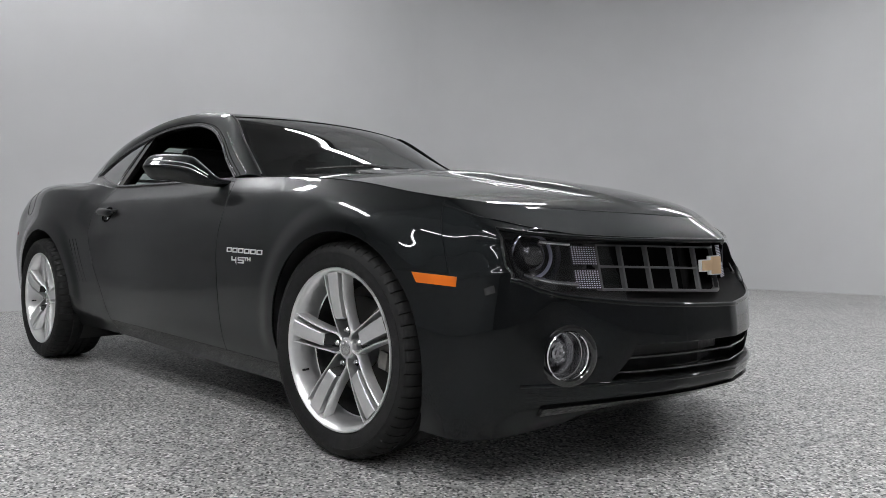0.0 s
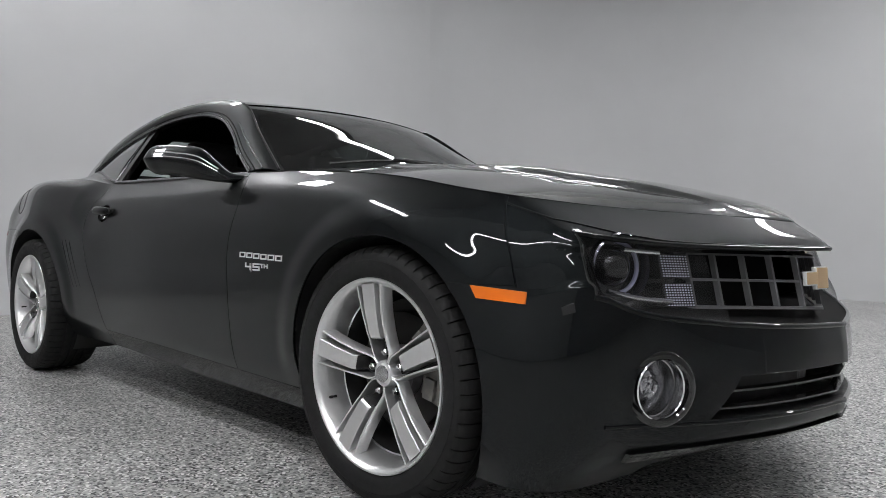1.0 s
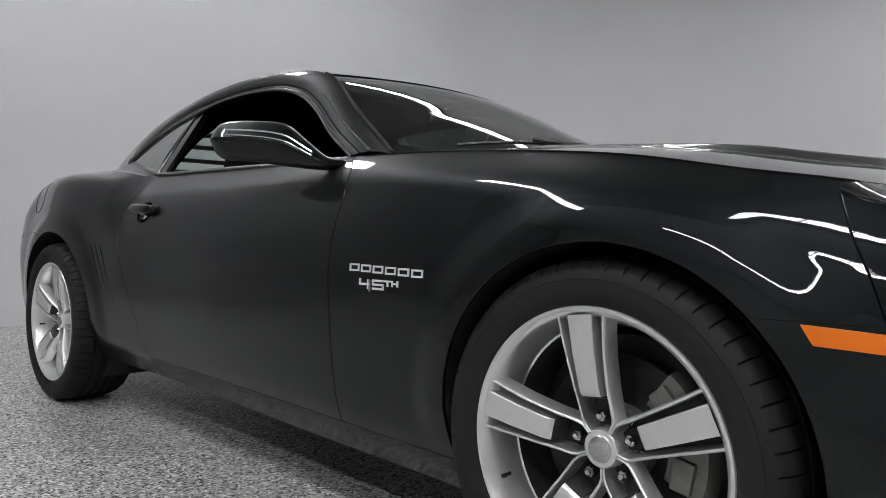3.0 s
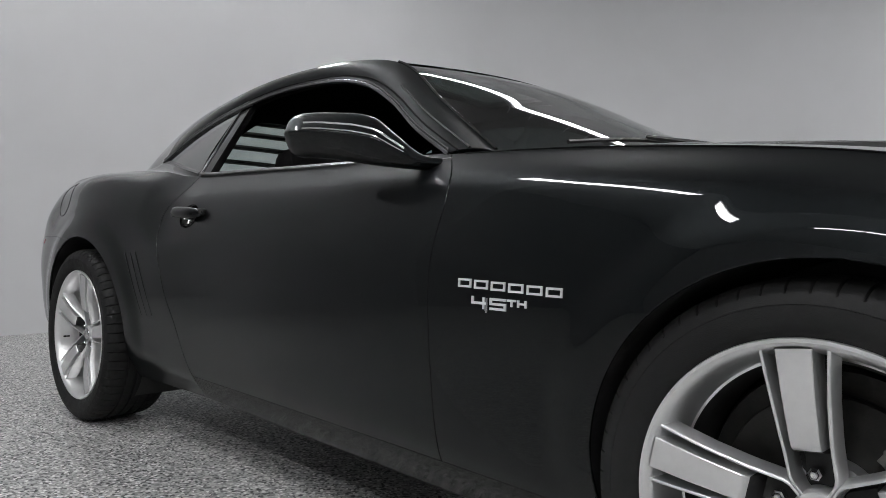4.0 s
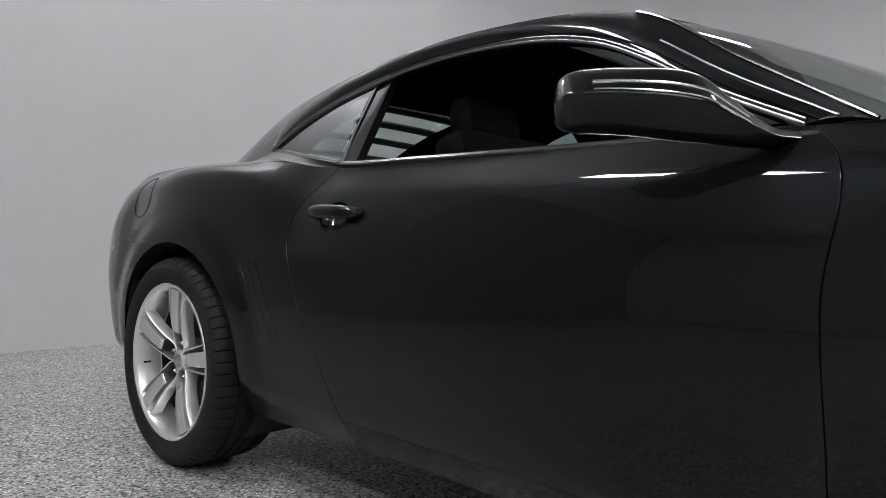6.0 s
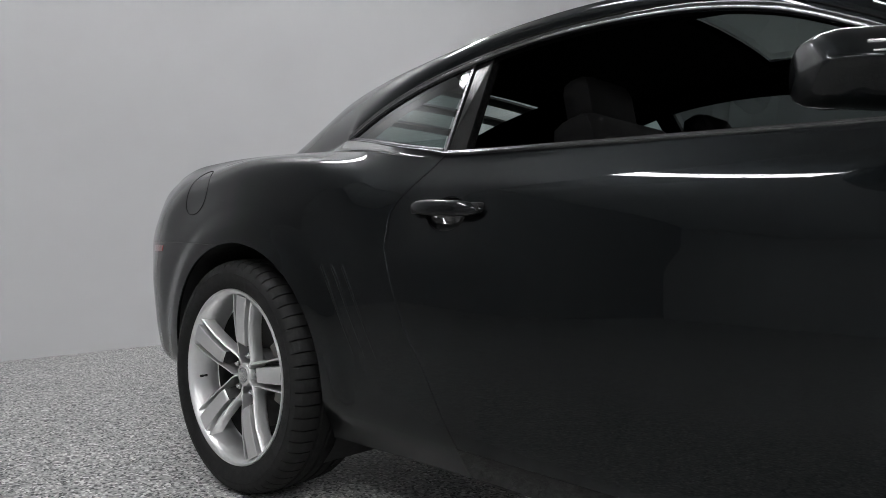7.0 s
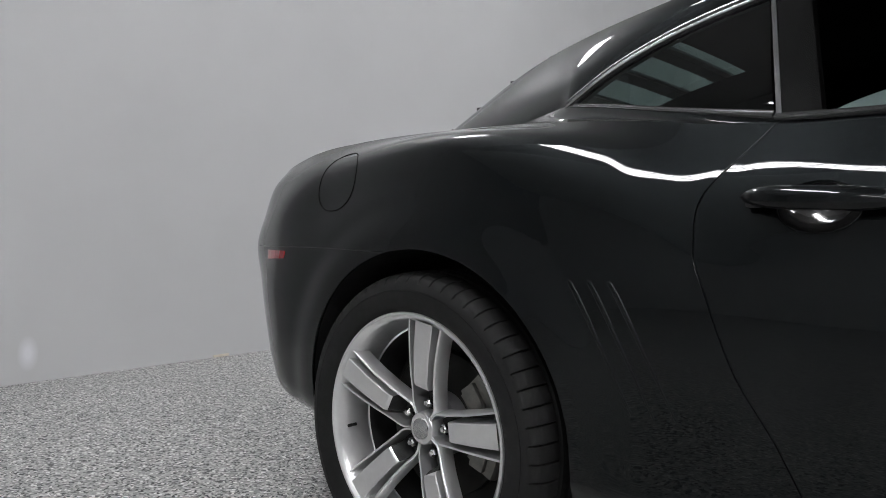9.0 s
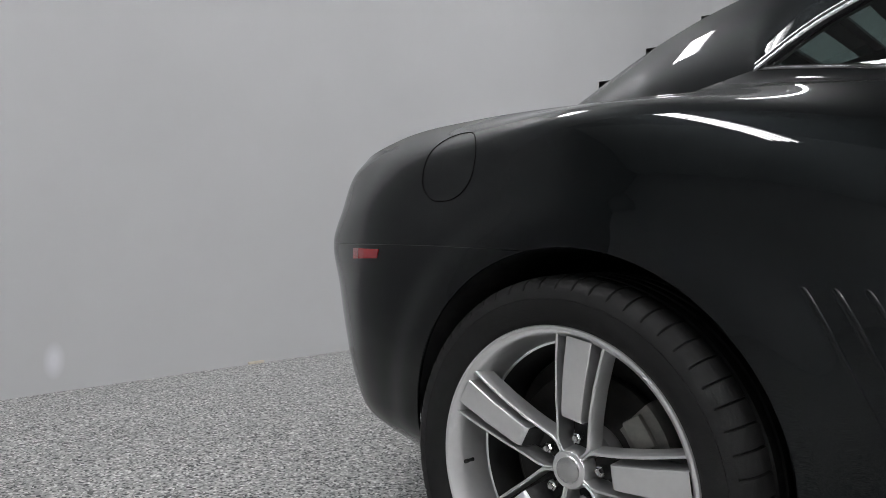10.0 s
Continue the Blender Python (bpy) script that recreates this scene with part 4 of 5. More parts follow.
HALO = shader("frosted_ring", (0.80, 0.80, 0.92), 0.2, coat=1.0)
ARCLIGHT = shader("frosted_arc", (0.22, 0.22, 0.30), 0.2, coat=1.0)
BOWL = mottled(shader("fog_bowl", rough=0.16, metal=0.95), (0.50, 0.50, 0.51), (0.58, 0.58, 0.59), 25, 3)
REFLECT = shader("lamp_reflector", (0.16, 0.16, 0.18), 0.16, 0.95)
for side in (-1, 1):
    # headlamp: housing, bowl, ring, projector, signal blocks and clear cover
    lamp = slab("headlamp", grille_patch(.0, .98, side * .445, side * .765, .03, 8, 16), .02, GLOSS, "clear-covered headlamp with a round projector")
    c = Vector((.582, side * .650, .672))
    turn = Matrix.Rotation(side * radians(22), 4, "Z") @ Matrix.Rotation(radians(90), 4, "Z")
    bm = bmesh.new()
    lathe(bm, [(.082, -.040), (.086, -.036), (.085, -.02), (.078, .0), (.064, .02), (.052, .025)], 56)
    o = part("lamp_bowl", bm, REFLECT, lamp, "bright lamp bowl")
    o.matrix_basis = Matrix.Translation(c) @ turn
    bm = bmesh.new()
    lathe(bm, [(.058, -.012), (.060, -.018), (.066, -.019), (.069, -.014), (.066, -.006), (.058, -.012)], 40, start=radians(-95) if side < 0 else radians(85), sweep=radians(190))
    o = part("halo_ring", bm, ARCLIGHT, lamp, "frosted ring light")
    o.matrix_basis = Matrix.Translation(c) @ turn
    bm = bmesh.new()
    lathe(bm, [(0, -.036), (.022, -.032), (.038, -.022), (.048, -.006), (.052, .004), (.056, .02)], 40)
    o = part("projector", bm, GLOSS, lamp, "dark glassy projector lens")
    o.matrix_basis = Matrix.Translation(c) @ turn
    for v0, v1 in ((.04, .45), (.54, .95)):
        block = slab("signal_lamp", grille_patch(v0, v1, side * .445, side * .545, -.012, 3, 3), .03, GLOSS, "ribbed clear turn signal", parent=lamp, smooth=False)
        bm = bmesh.new()
        g = grille_patch(v0 + .01, v1 - .01, side * .448, side * .542, -.015, 9, 10)
        for i in range(9):
            for j in range(10):
                q = g[i:i + 2, j:j + 2].reshape(-1, 3)
                box(bm, (.002, abs(q[1, 1] - q[0, 1]) * .42, abs(q[2, 2] - q[0, 2]) * .5), tuple(q.mean(0)))
        tagged(part("ribbing", bm, HALO, block, "bright ribs", smooth=False), kind="stuff")
    bm = bmesh.new()
    tube(bm, [tuple(p) for p in front_patch(4.55, 4.55, side * .57, side * .73, .035, 1, 10)[0]], .007)
    part("lamp_bar", bm, CHROME, lamp, "bright lower lamp strip")
    bm = bmesh.new()
    tube(bm, [tuple(p) for p in front_patch(6.72, 6.72, side * .56, side * .66, .030, 1, 8)[0]], .006)
    part("lamp_strip", bm, CHROME, lamp, "bright upper lamp strip")
    g = front_patch(4.0, 7.0, side * .45, side * .783, .006, 14, 22)
    bm = bmesh.new()
    sheet(bm, g, flip=side < 0)
    o = part("lens_cover", bm, CLEAR, lamp, "clear lens cover")
    o.visible_shadow = False
    # fog lamp
    q = front_patch(2.6, 2.7, side * FOG[1], side * (FOG[1] + .002), 0, 1, 1)[0, 0]
    c = Vector((q[0] + .004, side * FOG[1], FOG[2]))
    turn = Matrix.Rotation(side * radians(20), 4, "Z") @ Matrix.Rotation(radians(90), 4, "Z")
    bm = bmesh.new()
    lathe(bm, [(.074, .004), (.072, .010), (.0705, .030), (.068, .031), (.0675, .036), (.0685, .037), (.064, .062), (.060, .063), (.050, .078), (.046, .092), (0, .095)], 56)
    fog = part("fog_lamp", bm, BOWL, car, "round fog lamp in a bright bowl")
    fog.matrix_basis = Matrix.Translation(c) @ turn
    bm = bmesh.new()
    lathe(bm, [(.070, .012), (.070, -.002), (.074, -.006), (.083, -.005), (.090, .001), (.090, .012)], 56)
    ringed = part("fog_ring", bm, GLOSS, fog, "gloss black ring")
    ringed.matrix_basis = pose(0, 0, 0, 0, 0, side * 14)
    bm = bmesh.new()
    lathe(bm, [(.069, .012), (.069, .002), (.0715, -.001), (.074, .002), (.074, .010)], 56)
    part("chrome_edge", bm, CHROME, fog, "thin chrome edge")
    bm = bmesh.new()
    lathe(bm, [(0, .034), (.018, .036), (.030, .043), (.037, .055), (.039, .085)], 40)
    part("fog_bulb", bm, CLEAR, fog, "clear bulb lens")
    bm = bmesh.new()
    lathe(bm, [(0, .062), (.010, .050), (.018, .058), (.028, .044), (.036, .052), (.040, .09)], 9)
    part("fog_reflector", bm, CHROME, fog, "faceted bright reflector", False)


def side_patch(corners, side, n, m, proud):
    """A patch lying on the side of the body between four (x, z) corners: low front, low back, high back, high front."""
    (ax, az), (bx, bz), (cx, cz), (dx, dz) = corners
    g = np.zeros((n + 1, m + 1, 3))
    for i in range(n + 1):
        for j in range(m + 1):
            u, t = i / n, j / m
            x = (1 - u) * ((1 - t) * ax + t * bx) + u * ((1 - t) * dx + t * cx)
            z = (1 - u) * ((1 - t) * az + t * bz) + u * ((1 - t) * dz + t * cz)
            g[i, j] = (x, side * (on_side(x, z) + proud), z)
    return g


def side_plate(name, corners, side, n, m, proud, depth, material, label, parent=car):
    f = side_patch(corners, side, n, m, proud)
    b = f.copy()
    b[..., 1] -= side * depth
    bm = bmesh.new()
    sheet(bm, f)
    for a, c in ((f[0], b[0]), (b[-1], f[-1]), (b[:, 0], f[:, 0]), (f[:, -1], b[:, -1])):
        sheet(bm, np.array([a, c]))
    tidy(bm, 1e-6)
    bmesh.ops.recalc_face_normals(bm, faces=bm.faces)
    return part(name, bm, material, parent, label, False)


for side in (-1, 1):
    side_plate("marker_lamp", ((.492, .588), (.378, .598), (.360, .628), (.489, .616)), side, 4, 8, .003, .008, AMBER, "amber front side marker")
    side_plate("rear_marker", ((-3.368, .738), (-3.488, .734), (-3.494, .760), (-3.364, .759)), side, 3, 4, .002, .006, REDLENS, "dull red rear side marker")
    # three shallow gills ahead of the rear wheel
    for k in range(3):
        x = -2.392 - .041 * k
        bm = bmesh.new()
        ts = np.linspace(0, 1, 17)
        line = [(float(x + .016 + .13 * (1 - t) ** .9), float(.48 + .245 * t)) for t in ts]
        tube(bm, [(px, side * (float(on_side(px, pz)) - .0054 + .0026 * (1 - t) ** 2 - .004 * max(0, t - .94) / .06), pz) for t, (px, pz) in zip(ts, line)], [float(.0035 + .0040 * min(1, t * 1.3)) for t in ts], 16)
        part("gill", bm, PAINT, car, "shallow pressed gill")
    # fuel flap
    if side < 0:
        bm = bmesh.new()
        t = np.linspace(0, 2 * math.pi, 49)[:-1]
        ring = [(-3.172 + .084 * math.copysign(abs(math.cos(a)) ** .85, math.cos(a)), .940 + .076 * math.copysign(abs(math.sin(a)) ** .85, math.sin(a))) for a in t]
        pts = [(x, -(on_side(x, z) + .0002), z) for x, z in ring]
        tube(bm, pts, .0016, 6, True)
        part("fuel_flap_seam", bm, GAP, car, "round fuel flap outline")

# ---- door handles ----
for side in (-1, 1):
    w = on_side(CUP[0], CUP[1])
    tilt = math.atan2(on_side(CUP[0], .805) - on_side(CUP[0], .885), .08)
    bm = bmesh.new()
    rows = []
    for k, (f, d) in enumerate(((1.0, -.001), (.96, .010), (.8, .026), (.5, .034), (.02, .036))):
        rows.append([(CUP[0] + CUP[2] * f * math.cos(a), side * (on_side(CUP[0] + CUP[2] * f * math.cos(a), CUP[1] + CUP[3] * f * math.sin(a)) - d), CUP[1] + CUP[3] * f * math.sin(a)) for a in np.linspace(0, 2 * math.pi, 40, endpoint=False)])
    sheet(bm, np.array(rows), wrap=True)
    cup = part("handle_cup", bm, GLOSS, PANELS["door", side], "black hollow behind the handle")
    bm = bmesh.new()
    xs = np.linspace(-2.152, -1.918, 25)
    rows = []
    for x in xs:
        u = (x + 2.035) / .117
        h = .0195 * max(1e-3, 1 - abs(u) ** 3.2) ** 0.5
        off = on_side(x, .857) + .030 - .020 * abs(u) ** 3
        th = .013 * max(1e-3, 1 - abs(u) ** 4) ** 0.5
        zc = .858 - .006 * u
        rows.append([(x, side * (off + th * math.cos(a) + .2 * (-h * math.sin(a))), zc + h * math.sin(a)) for a in np.linspace(0, 2 * math.pi, 20, endpoint=False)])
    sheet(bm, np.array(rows), wrap=True)
    part("door_handle", bm, PAINT, PANELS["door", side], "body-coloured pull handle")
    for x in (-2.125, -1.94):
        bm = bmesh.new()
        box(bm, (.03, .03, .022), (x, side * (on_side(x, .857) + .008), .857), None, .004)
        part("handle_mount", bm, PLASTIC, PANELS["door", side])

# ---- mirrors ----
for side in (-1, 1):
    bm = bmesh.new()
    # centre x, half width, height; half sizes: fore-aft, up
    sec = [(-.862, .800, .952, .014, .014), (-.90, .835, .955, .030, .020), (-.955, .872, .981, .052, .044), (-1.0, .900, 1.004, .070, .063), (-1.03, .915, 1.011, .077, .066), (-1.09, .945, 1.020, .086, .0636),
           (-1.150, .974, 1.025, .091, .0614), (-1.186, .992, 1.025, .090, .058), (-1.203, 1.000, 1.025, .082, .050), (-1.212, 1.004, 1.025, .068, .038), (-1.216, 1.006, 1.025, .040, .020), (-1.217, 1.0065, 1.025, .0008, .0008)]
    a = np.array(sec)
    s = np.concatenate([[0], np.cumsum(np.linalg.norm(np.diff(a[:, :3], axis=0), axis=1))])
    fine = hermite(s, a, np.linspace(0, 1, 64) ** .7 * s[-1])
    shape = np.array([(-.75, .62), (-.45, .98), (.10, .98), (.45, .80), (1.0, .12), (1.02, .0), (.94, -.16), (.45, -.66), (.0, -.86), (-.45, -.84), (-.75, -.60)])
    for _ in range(3):
        nxt = np.roll(shape, -1, 0)
        shape = np.stack([.78 * shape + .22 * nxt, .22 * shape + .78 * nxt], 1).reshape(-1, 2)
    rows = []
    for x, w, z, hx, hz in fine:
        rows.append([(x + .54 * hx * d, side * (w + .6 * hx * d), z + hz * n) for d, n in shape])
    sheet(bm, np.array(rows), wrap=True)
    bmesh.ops.recalc_face_normals(bm, faces=bm.faces)
    mir = part("door_mirror", bm, PAINT, car, "black door mirror housing")
    # Chrome lines imitate the lamps' reflection along the painted ledges.
    for d, n, r in ((.76, .42, .0030), (.955, .16, .0018)):
        bm = bmesh.new()
        tube(bm, [(x + .54 * hx * d, side * (w + .6 * hx * d), z + hz * n) for x, w, z, hx, hz in fine[8:52]], r, 8)
        part("mirror_ledge_glint", bm, CHROME, mir, "narrow ledge along the housing, chromed to imitate its glint")
    bm = bmesh.new()
    box(bm, (.07, .035, .03), (-.865, side * .792, .952), None, .008)
    part("mirror_foot", bm, PLASTIC, mir, "black mirror foot")

# ---- side window trim and glass ----
def trim_band(line, side, width, label):
    """A flat metal band along a window's edge with rounded borders; width runs down the glass (negative: up)."""
    line = np.array(line)
    down, out = np.array((0, .59, -.81)), np.array((0, .81, .59))
    rows = [line + down * (width * u) + out * h for u, h in ((0, -.002), (.03, .004), (.14, .0072), (.30, .0066), (.42, .0030), (.52, .0042), (.80, .0036), (.97, .001), (1.0, -.006))]
    bm = bmesh.new()
    sheet(bm, mirrored(np.array(rows), side))
    bmesh.ops.recalc_face_normals(bm, faces=bm.faces)
    return part("window_trim", bm, TRIM, car, label)


for side in (-1, 1):
    trim_band(dlo_top + np.array((0, -.005, .008)), side, .021, "satin window surround")
    trim_band([(x, w, z - .010) for x, w, z in dlo_low if x > -2.135][::-1], side, -.017, "satin belt strip")
    trim_band([(x, w, z - .008) for x, w, z in sill_rear][::-1], side, -.020, "satin quarter window strip")
    # highlight of the windshield pillar's edge as a metal bar, and seal above the door
    g, _ = side_skin(side)
    fore = [tuple(p) for p in (g[5] + np.array((0, side * .001, .001)))[:80] if p[0] > -1.22]
    bm = bmesh.new()
    tube(bm, fore, .0035, 8)
    part("pillar_edge_glint", bm, TRIM, car, "metal line imitating the highlight on the windshield pillar's edge")
    bm = bmesh.new()
    tube(bm, [tuple(p) for p in (g[2] + np.array((0, side * .0006, .0006)))[:80] if p[0] > -2.15], .0026, 6)
    part("door_seal", bm, GAP, car, "black seal above the door")
    # centre pillar
    lo0, lo1 = (-2.125, .775, 1.008), (-2.055, .776, 1.006)
    hi0, hi1 = (-2.205, .566, 1.280), (-2.135, .562, 1.292)
    for name, t0, t1, out, mat, lab in (("center_pillar", 0.0, 1.0, -.006, SILL, "black pillar between the side windows"), ("pillar_strip", .0, .13, .0, TRIM, "satin pillar strip")):
        bm = bmesh.new()
        A = np.array([[np.array(lo0) + (np.array(lo1) - lo0) * t, np.array(hi0) + (np.array(hi1) - hi0) * t] for t in (t0, t1)])
        A[..., 1] += out
        B = A.copy()
        B[..., 1] -= .03
        for g in (A, B, np.array([A[0], B[0]]), np.array([A[1], B[1]])):
            sheet(bm, mirrored(g, side))
        bmesh.ops.recalc_face_normals(bm, faces=bm.faces)
        part(name, bm, mat, car, lab, False)
    # quarter glass
    up = np.array([p for p in dlo_top if p[0] < -2.205])
    up = np.array([[np.interp(k, np.linspace(0, 1, len(up)), up[:, c]) for c in range(3)] for k in np.linspace(0, 1, 24)])
    dn = sill_rear
    g = np.array([dn + (up - dn) * k for k in np.linspace(0, 1, 17)])
    for row, k in zip(g, np.linspace(0, 1, 17)):
        row[:, 1] += .18 * (up - dn)[:, 2] * k * (1 - k) ** 2 - .006
    bm = bmesh.new()
    sheet(bm, mirrored(g, side), flip=side > 0)
    part("quarter_window", bm, TINTED, car, "fixed tinted quarter window").visible_shadow = False
    if side > 0:
        up = np.array([p for p in dlo_top if p[0] > -2.19])
        up = np.array([[np.interp(k, np.linspace(0, 1, len(up)), up[:, c]) for c in range(3)] for k in np.linspace(0, 1, 40)])
        dn = np.array([[np.interp(k, np.linspace(0, 1, len(dlo_low)), dlo_low[:, c]) for c in range(3)] for k in np.linspace(0, .95, 40)])
        g = np.array([dn + (up - dn) * k for k in np.linspace(0, 1, 8)])
        g[..., 1] -= .008
        bm = bmesh.new()
        sheet(bm, mirrored(g, side))
        part("door_window", bm, SMOKED, car, "raised door window").visible_shadow = False

# strips along the windshield's sides
for side in (-1, 1):
    bm = bmesh.new()
    tube(bm, [(x, side * (w + .001), z + .002) for x, w, z in edge_shell[1:i_top + 1]], .0045, 8)
    part("windshield_strip", bm, GLOSS, car, "gloss black windshield strip")

# ---- cowl and wipers ----
bm = bmesh.new()
ww = np.linspace(-.74, .74, 41)
zf = np.interp(abs(ww), [0, .4, .74], [.985, .975, .955])
f = np.stack([COWL(abs(ww))[:, 0] + .01, ww, zf], -1)
b = np.stack([-.46 - .29 * (ww / .725) ** 2 - .03, ww, .990 - .012 * (ww / .725) ** 2], -1)
f[:, 0] = np.maximum(f[:, 0], b[:, 0] + .02)
sheet(bm, np.array([f + (b - f) * k for k in np.linspace(0, 1, 5)]))
part("cowl_panel", bm, PLASTIC, car, "black plastic cowl below the windshield")


def on_glass(a, k):
    """A point of the windshield: a across (-1 right), k up from its foot."""
    g = shell[:i_top + 1]
    i = k * (g.shape[0] - 1)
    j = (a + 1) / 2 * (len(AA) - 1)
    return Vector(g[int(round(i)), int(round(j))])


for a0, a1, b0, b1 in ((-.80, -.12, .055, .115), (-.20, .52, .05, .11)):
    bm = bmesh.new()
    n = 12
    path = [on_glass(a0 + (a1 - a0) * t, b0 + (b1 - b0) * t) + Vector((.012, 0, .014)) for t in np.linspace(0, 1, n)]
    path = [path[0] + (path[-1] - path[0]) * t + Vector((0, 0, .012 * math.sin(math.pi * t))) for t in np.linspace(0, 1, n)]
    tube(bm, path, .006, 6)
    wip = part("wiper", bm, PLASTIC, car, "black wiper resting on the glass")
    bm = bmesh.new()
    piv = on_glass(a1 * .7 + a0 * .3, 0.0) + Vector((.05, 0, .005))
    tube(bm, [piv, piv + Vector((-.01, .01, .035)), path[n // 2] + Vector((.0, 0, .010))], [.014, .010, .006], 8)
    part("wiper_arm", bm, PLASTIC, wip, "black wiper arm")

# ---- rear window louvers ----
rear = shell[i_back:]
louver = None
for k in range(7):
    i = int(2 + k * (rear.shape[0] - 8) / 6.2)
    up = np.array((0, 0, 1.0))
    A = rear[i, 3:46] + up * .006
    B = A + np.array((-.066, 0, .002))
    g = np.array([A + (B - A) * t for t in np.linspace(0, 1, 4)])
    h = g - up * np.linspace(.008, .018, 4)[:, None, None]
    bm = bmesh.new()
    for s in (g, h, np.array([g[-1], h[-1]]), np.array([g[0], h[0]])):
        sheet(bm, s)
    bmesh.ops.recalc_face_normals(bm, faces=bm.faces)
    if louver is None:
        louver = part("rear_louver", bm, PLASTIC, car, "black slatted rear window louver")
    else:
        part("slat", bm, PLASTIC, louver)
for edge in (slice(0, 14), slice(35, 49)):
    bm = bmesh.new()
    sheet(bm, rear[:, edge] - np.array((0, 0, .014)))
    part("rear_pillar_lining", bm, CLOTH, car, "black lining beside the rear window")
bm = bmesh.new()
for j in (4, 44):
    tube(bm, [tuple(p + np.array((0, 0, .016))) for p in rear[1:-2, j]], .010, 6)
part("louver_rail", bm, PLASTIC, louver, "black side rails")

# ---- badges on the fender ----
def badge_y(x, z):
    return -(on_side(x, z) + .0005)


def on_fender(bm):
    """Lays a flat badge (x along, z up, y outwards) on the right fender."""
    for v in bm.verts:
        v.co.y = badge_y(v.co.x, v.co.z) - v.co.y


def badge_mark(name, bars, label, material=SILVER):
    """One raised badge mark out of bars given as x, z, width and height."""
    bm = bmesh.new()
    for x, z, w, h in bars:
        box(bm, (w, .003, h), (x, .0015, z))
    on_fender(bm)
    return part(name, bm, material, car, label, False)


for k in range(6):
    x, z, w, h, t = -.682 + .0475 * k, .6785 - .0014 * k, .0385, .0185, .0044
    badge_mark("badge_bar", [(x, z + (h - t) / 2, w, t), (x, z - (h - t) / 2, w, t), (x - (w - t) / 2, z, t, h - 2 * t), (x + (w - t) / 2, z, t, h - 2 * t)], "chrome hollow bar of the name badge")
# the squared figures 4 and 5 and the small raised letters T and H
fx, fz = -.661, .640
badge_mark("anniversary_badge", [(fx + .004, fz + .0060, .0055, .0130), (fx + .022, fz - .0010, .042, .0052), (fx + .036, fz - .0010, .0055, .0240)], "chrome figure of the 45TH badge")
badge_mark("anniversary_badge", [(fx + .075, fz + .0090, .044, .0050), (fx + .0555, fz + .0042, .0055, .0048), (fx + .075, fz - .0006, .044, .0050), (fx + .0945, fz - .0056, .0055, .0050), (fx + .075, fz - .0105, .044, .0050)], "chrome figure of the 45TH badge")
badge_mark("anniversary_letters", [(fx + .1120, fz + .0092, .022, .0042), (fx + .1120, fz + .0020, .0048, .0104)], "small chrome letter of the 45TH badge")
badge_mark("anniversary_letters", [(fx + .1290, fz + .0040, .0046, .0144), (fx + .1480, fz + .0040, .0046, .0144), (fx + .1385, fz + .0040, .0144, .0038)], "small chrome letter of the 45TH badge")
badge_mark("badge_shield", [(fx + .0435, fz - .0030, .0080, .0270), (fx + .0435, fz - .0180, .0045, .0040)], "small pale shield on the badge", CHROME)

# ---- cabin ----
i_header = int(np.argmin(abs(xs_mid + 2.56)))
head = shell[i_top - 2:i_header].copy()
head[..., 2] -= .028
keep = np.ones((head.shape[0] - 1, head.shape[1] - 1), bool)
keep[7:22, 10:39] = False
bm = bmesh.new()
sheet(bm, head, keep=keep)
tidy(bm)
add_lip(bm, -.02, 0)
part("headliner", bm, CLOTH, car, "black headliner with a sunroof opening")
for side in (-1, 1):
    g, _ = side_skin(side)
    g[..., 1] -= side * .03
    g[..., 2] -= .012
    bm = bmesh.new()
    sheet(bm, g)
    part("pillar_lining", bm, CLOTH, car, "black pillar trim")
    # inner door panel
    bm = bmesh.new()
    pts = np.array([[(x, side * w, z) for x in np.linspace(-.86, -2.12, 12)] for z, w in ((.30, .74), (.60, .72), (.80, .70), (.93, .715), (.985, .742), (.99, .762))])
    sheet(bm, pts)
    part("door_lining", bm, CLOTH, car, "black inner door panel")
    bm = bmesh.new()
    pts = np.array([[(x, side * w, z) for x, w, z in row] for row in (
        [(-2.08, .70, .35), (-2.5, .66, .35), (-3.2, .60, .35)], [(-2.08, .70, .90), (-2.5, .66, .98), (-3.2, .55, 1.0)], [(-2.08, .745, 1.0), (-2.55, .67, 1.075), (-3.25, .51, 1.03)])])
    sheet(bm, pts)
    part("rear_side_lining", bm, CLOTH, car, "black rear side trim")


def cushion(bm, at, size, tilt=0.0, bevel=0.05):
    box(bm, size, at, Matrix.Rotation(radians(tilt), 4, "Y"), bevel)


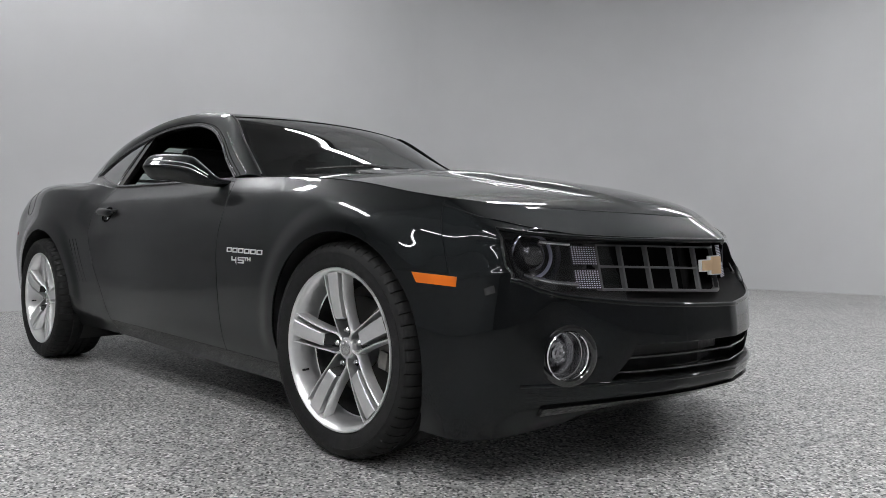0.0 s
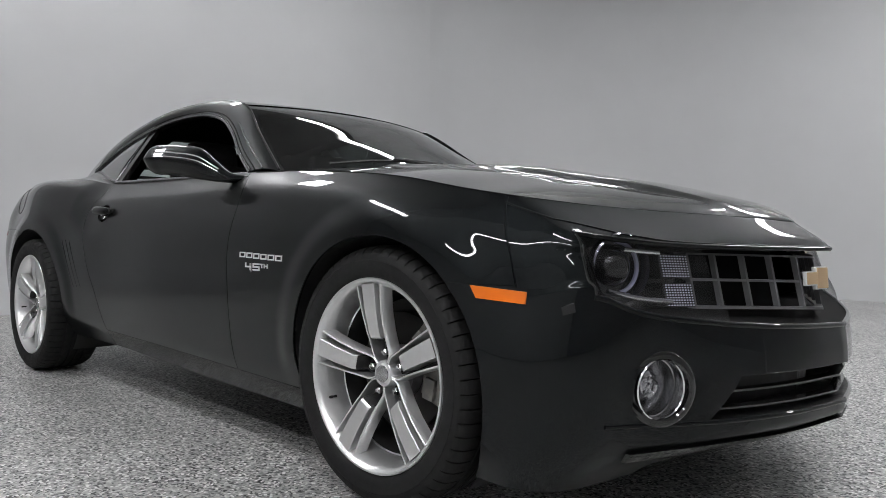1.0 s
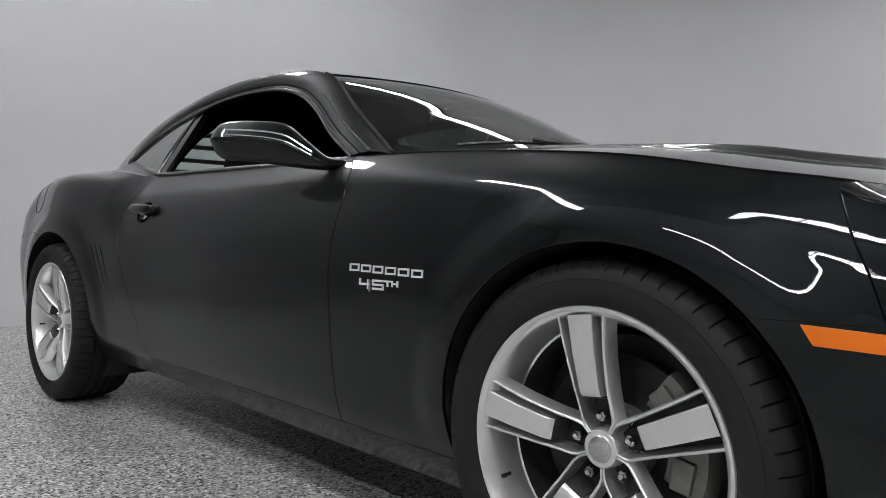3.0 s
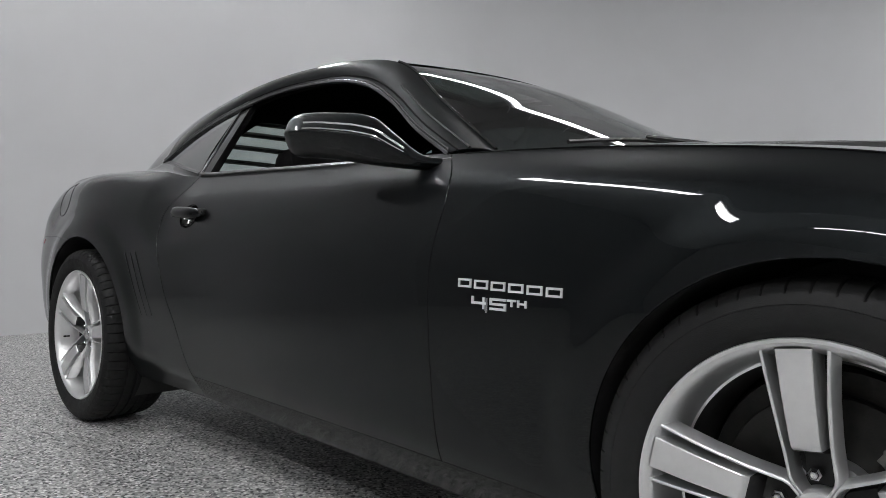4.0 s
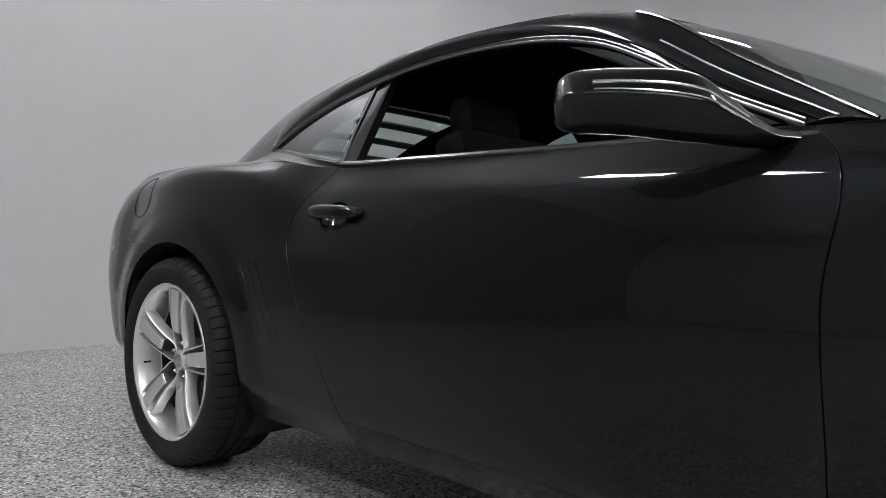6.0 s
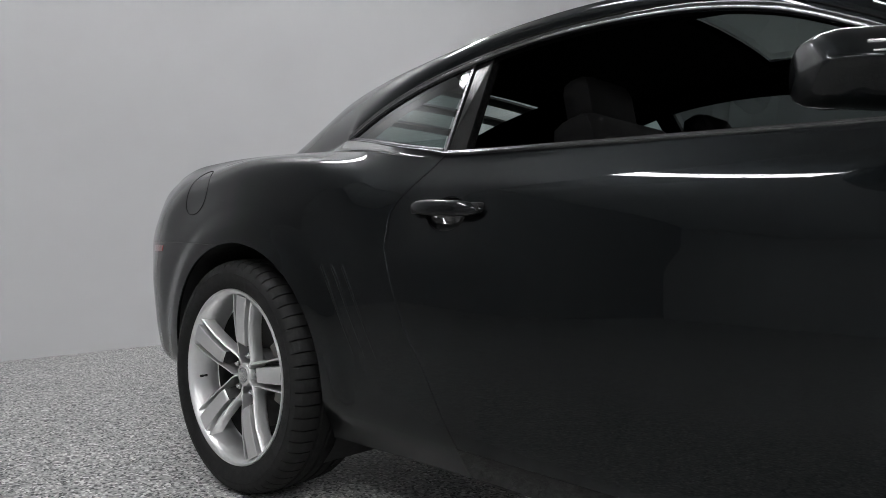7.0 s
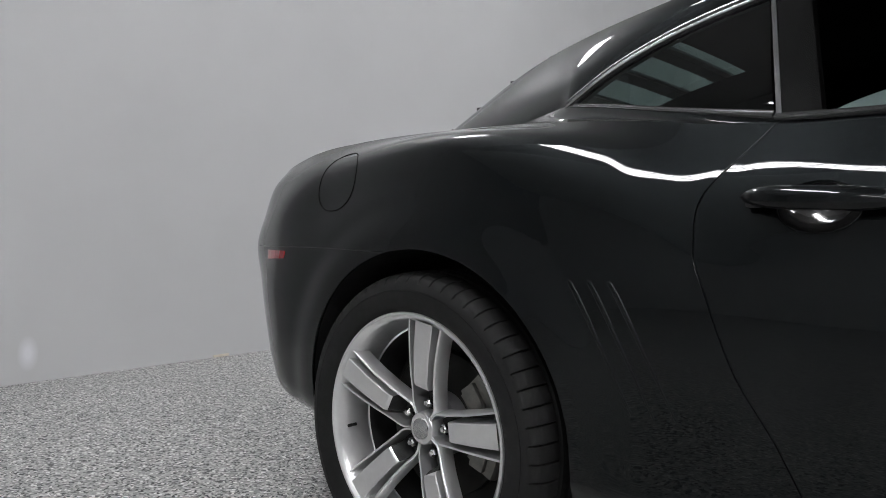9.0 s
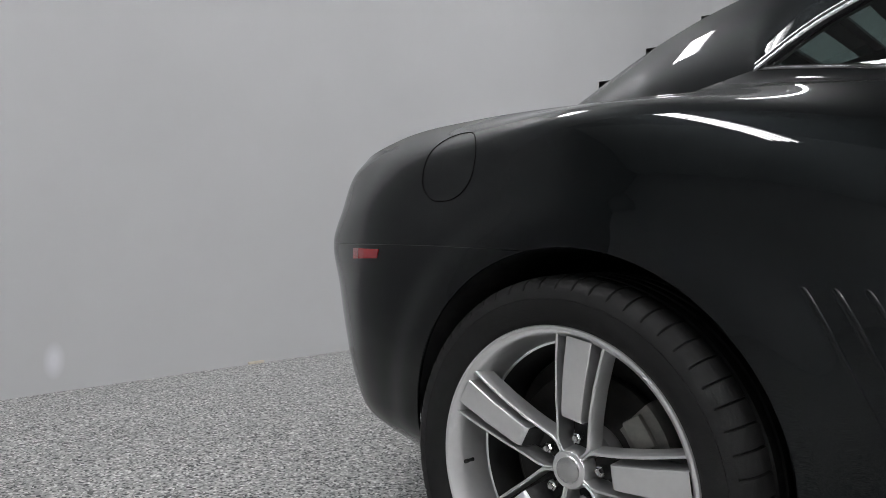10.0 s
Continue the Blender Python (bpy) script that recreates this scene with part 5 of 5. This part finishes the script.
for side in (-1, 1):
    bm = bmesh.new()
    cushion(bm, (-1.42, side * .37, .50), (.52, .50, .16), -6)
    seat = part("front_seat", bm, CLOTH, car, "black front bucket seat")
    bm = bmesh.new()
    cushion(bm, (-1.78, side * .37, .80), (.14, .48, .62), -18)
    for d in (-.2, .2):
        cushion(bm, (-1.74, side * .37 + d, .78), (.18, .09, .50), -18, .035)
    part("backrest", bm, CLOTH, seat)
    bm = bmesh.new()
    cushion(bm, (-1.91, side * .37, 1.135), (.10, .26, .17), -12, .04)
    part("headrest", bm, CLOTH, seat)
bm = bmesh.new()
cushion(bm, (-2.45, 0, .55), (.45, 1.20, .16), -6)
bench = part("rear_seat", bm, CLOTH, car, "black rear bench seat")
for side in (-1, 1):
    bm = bmesh.new()
    cushion(bm, (-2.72, side * .31, .82), (.14, .56, .50), -24)
    part("backrest", bm, CLOTH, bench)
bm = bmesh.new()
box(bm, (.50, 1.10, .02), (-3.02, 0, .985), None, .004)
part("parcel_shelf", bm, CLOTH, car, "black rear parcel shelf", False)
bm = bmesh.new()
g = np.array([[(x, y, z - .03 * (abs(y) / .7) ** 2) for y in np.linspace(-.70, .70, 15)] for x, z in ((-.50, .95), (-.62, .975), (-.80, .975), (-.95, .955), (-1.0, .91), (-1.0, .80), (-.94, .70), (-.90, .45))])
sheet(bm, g)
part("dashboard", bm, CLOTH, car, "black dashboard")
bm = bmesh.new()
ring = [(-1.12 + .19 * math.sin(a) * .35, .37 + .185 * math.cos(a), .86 + .185 * math.sin(a)) for a in np.linspace(0, 2 * math.pi, 37)[:-1]]
tube(bm, ring, .015, 8, True)
sw = part("steering_wheel", bm, PLASTIC, car, "black steering wheel")
bm = bmesh.new()
tube(bm, [(-1.12, .37, .86), (-.92, .37, .80)], .05, 12)
box(bm, (.03, .34, .05), (-1.12, .37, .86), None, .01)
part("wheel_hub", bm, PLASTIC, sw)
bm = bmesh.new()
box(bm, (2.6, 1.44, .04), (-1.85, 0, .30))
part("cabin_floor", bm, CLOTH, car, "black cabin carpet", False)

# ---- scrap at the foot of the wall ----
bm = bmesh.new()
box(bm, (.012, .11, .016), (X0 + .006, .42, .008), None, .003)
tagged(part("wood_scrap", bm, mottled(shader("raw_wood", rough=0.7), (0.62, 0.55, 0.44), (0.74, 0.68, 0.58), 30), None), "small pale wooden scrap lying at the wall", "wood scrap")
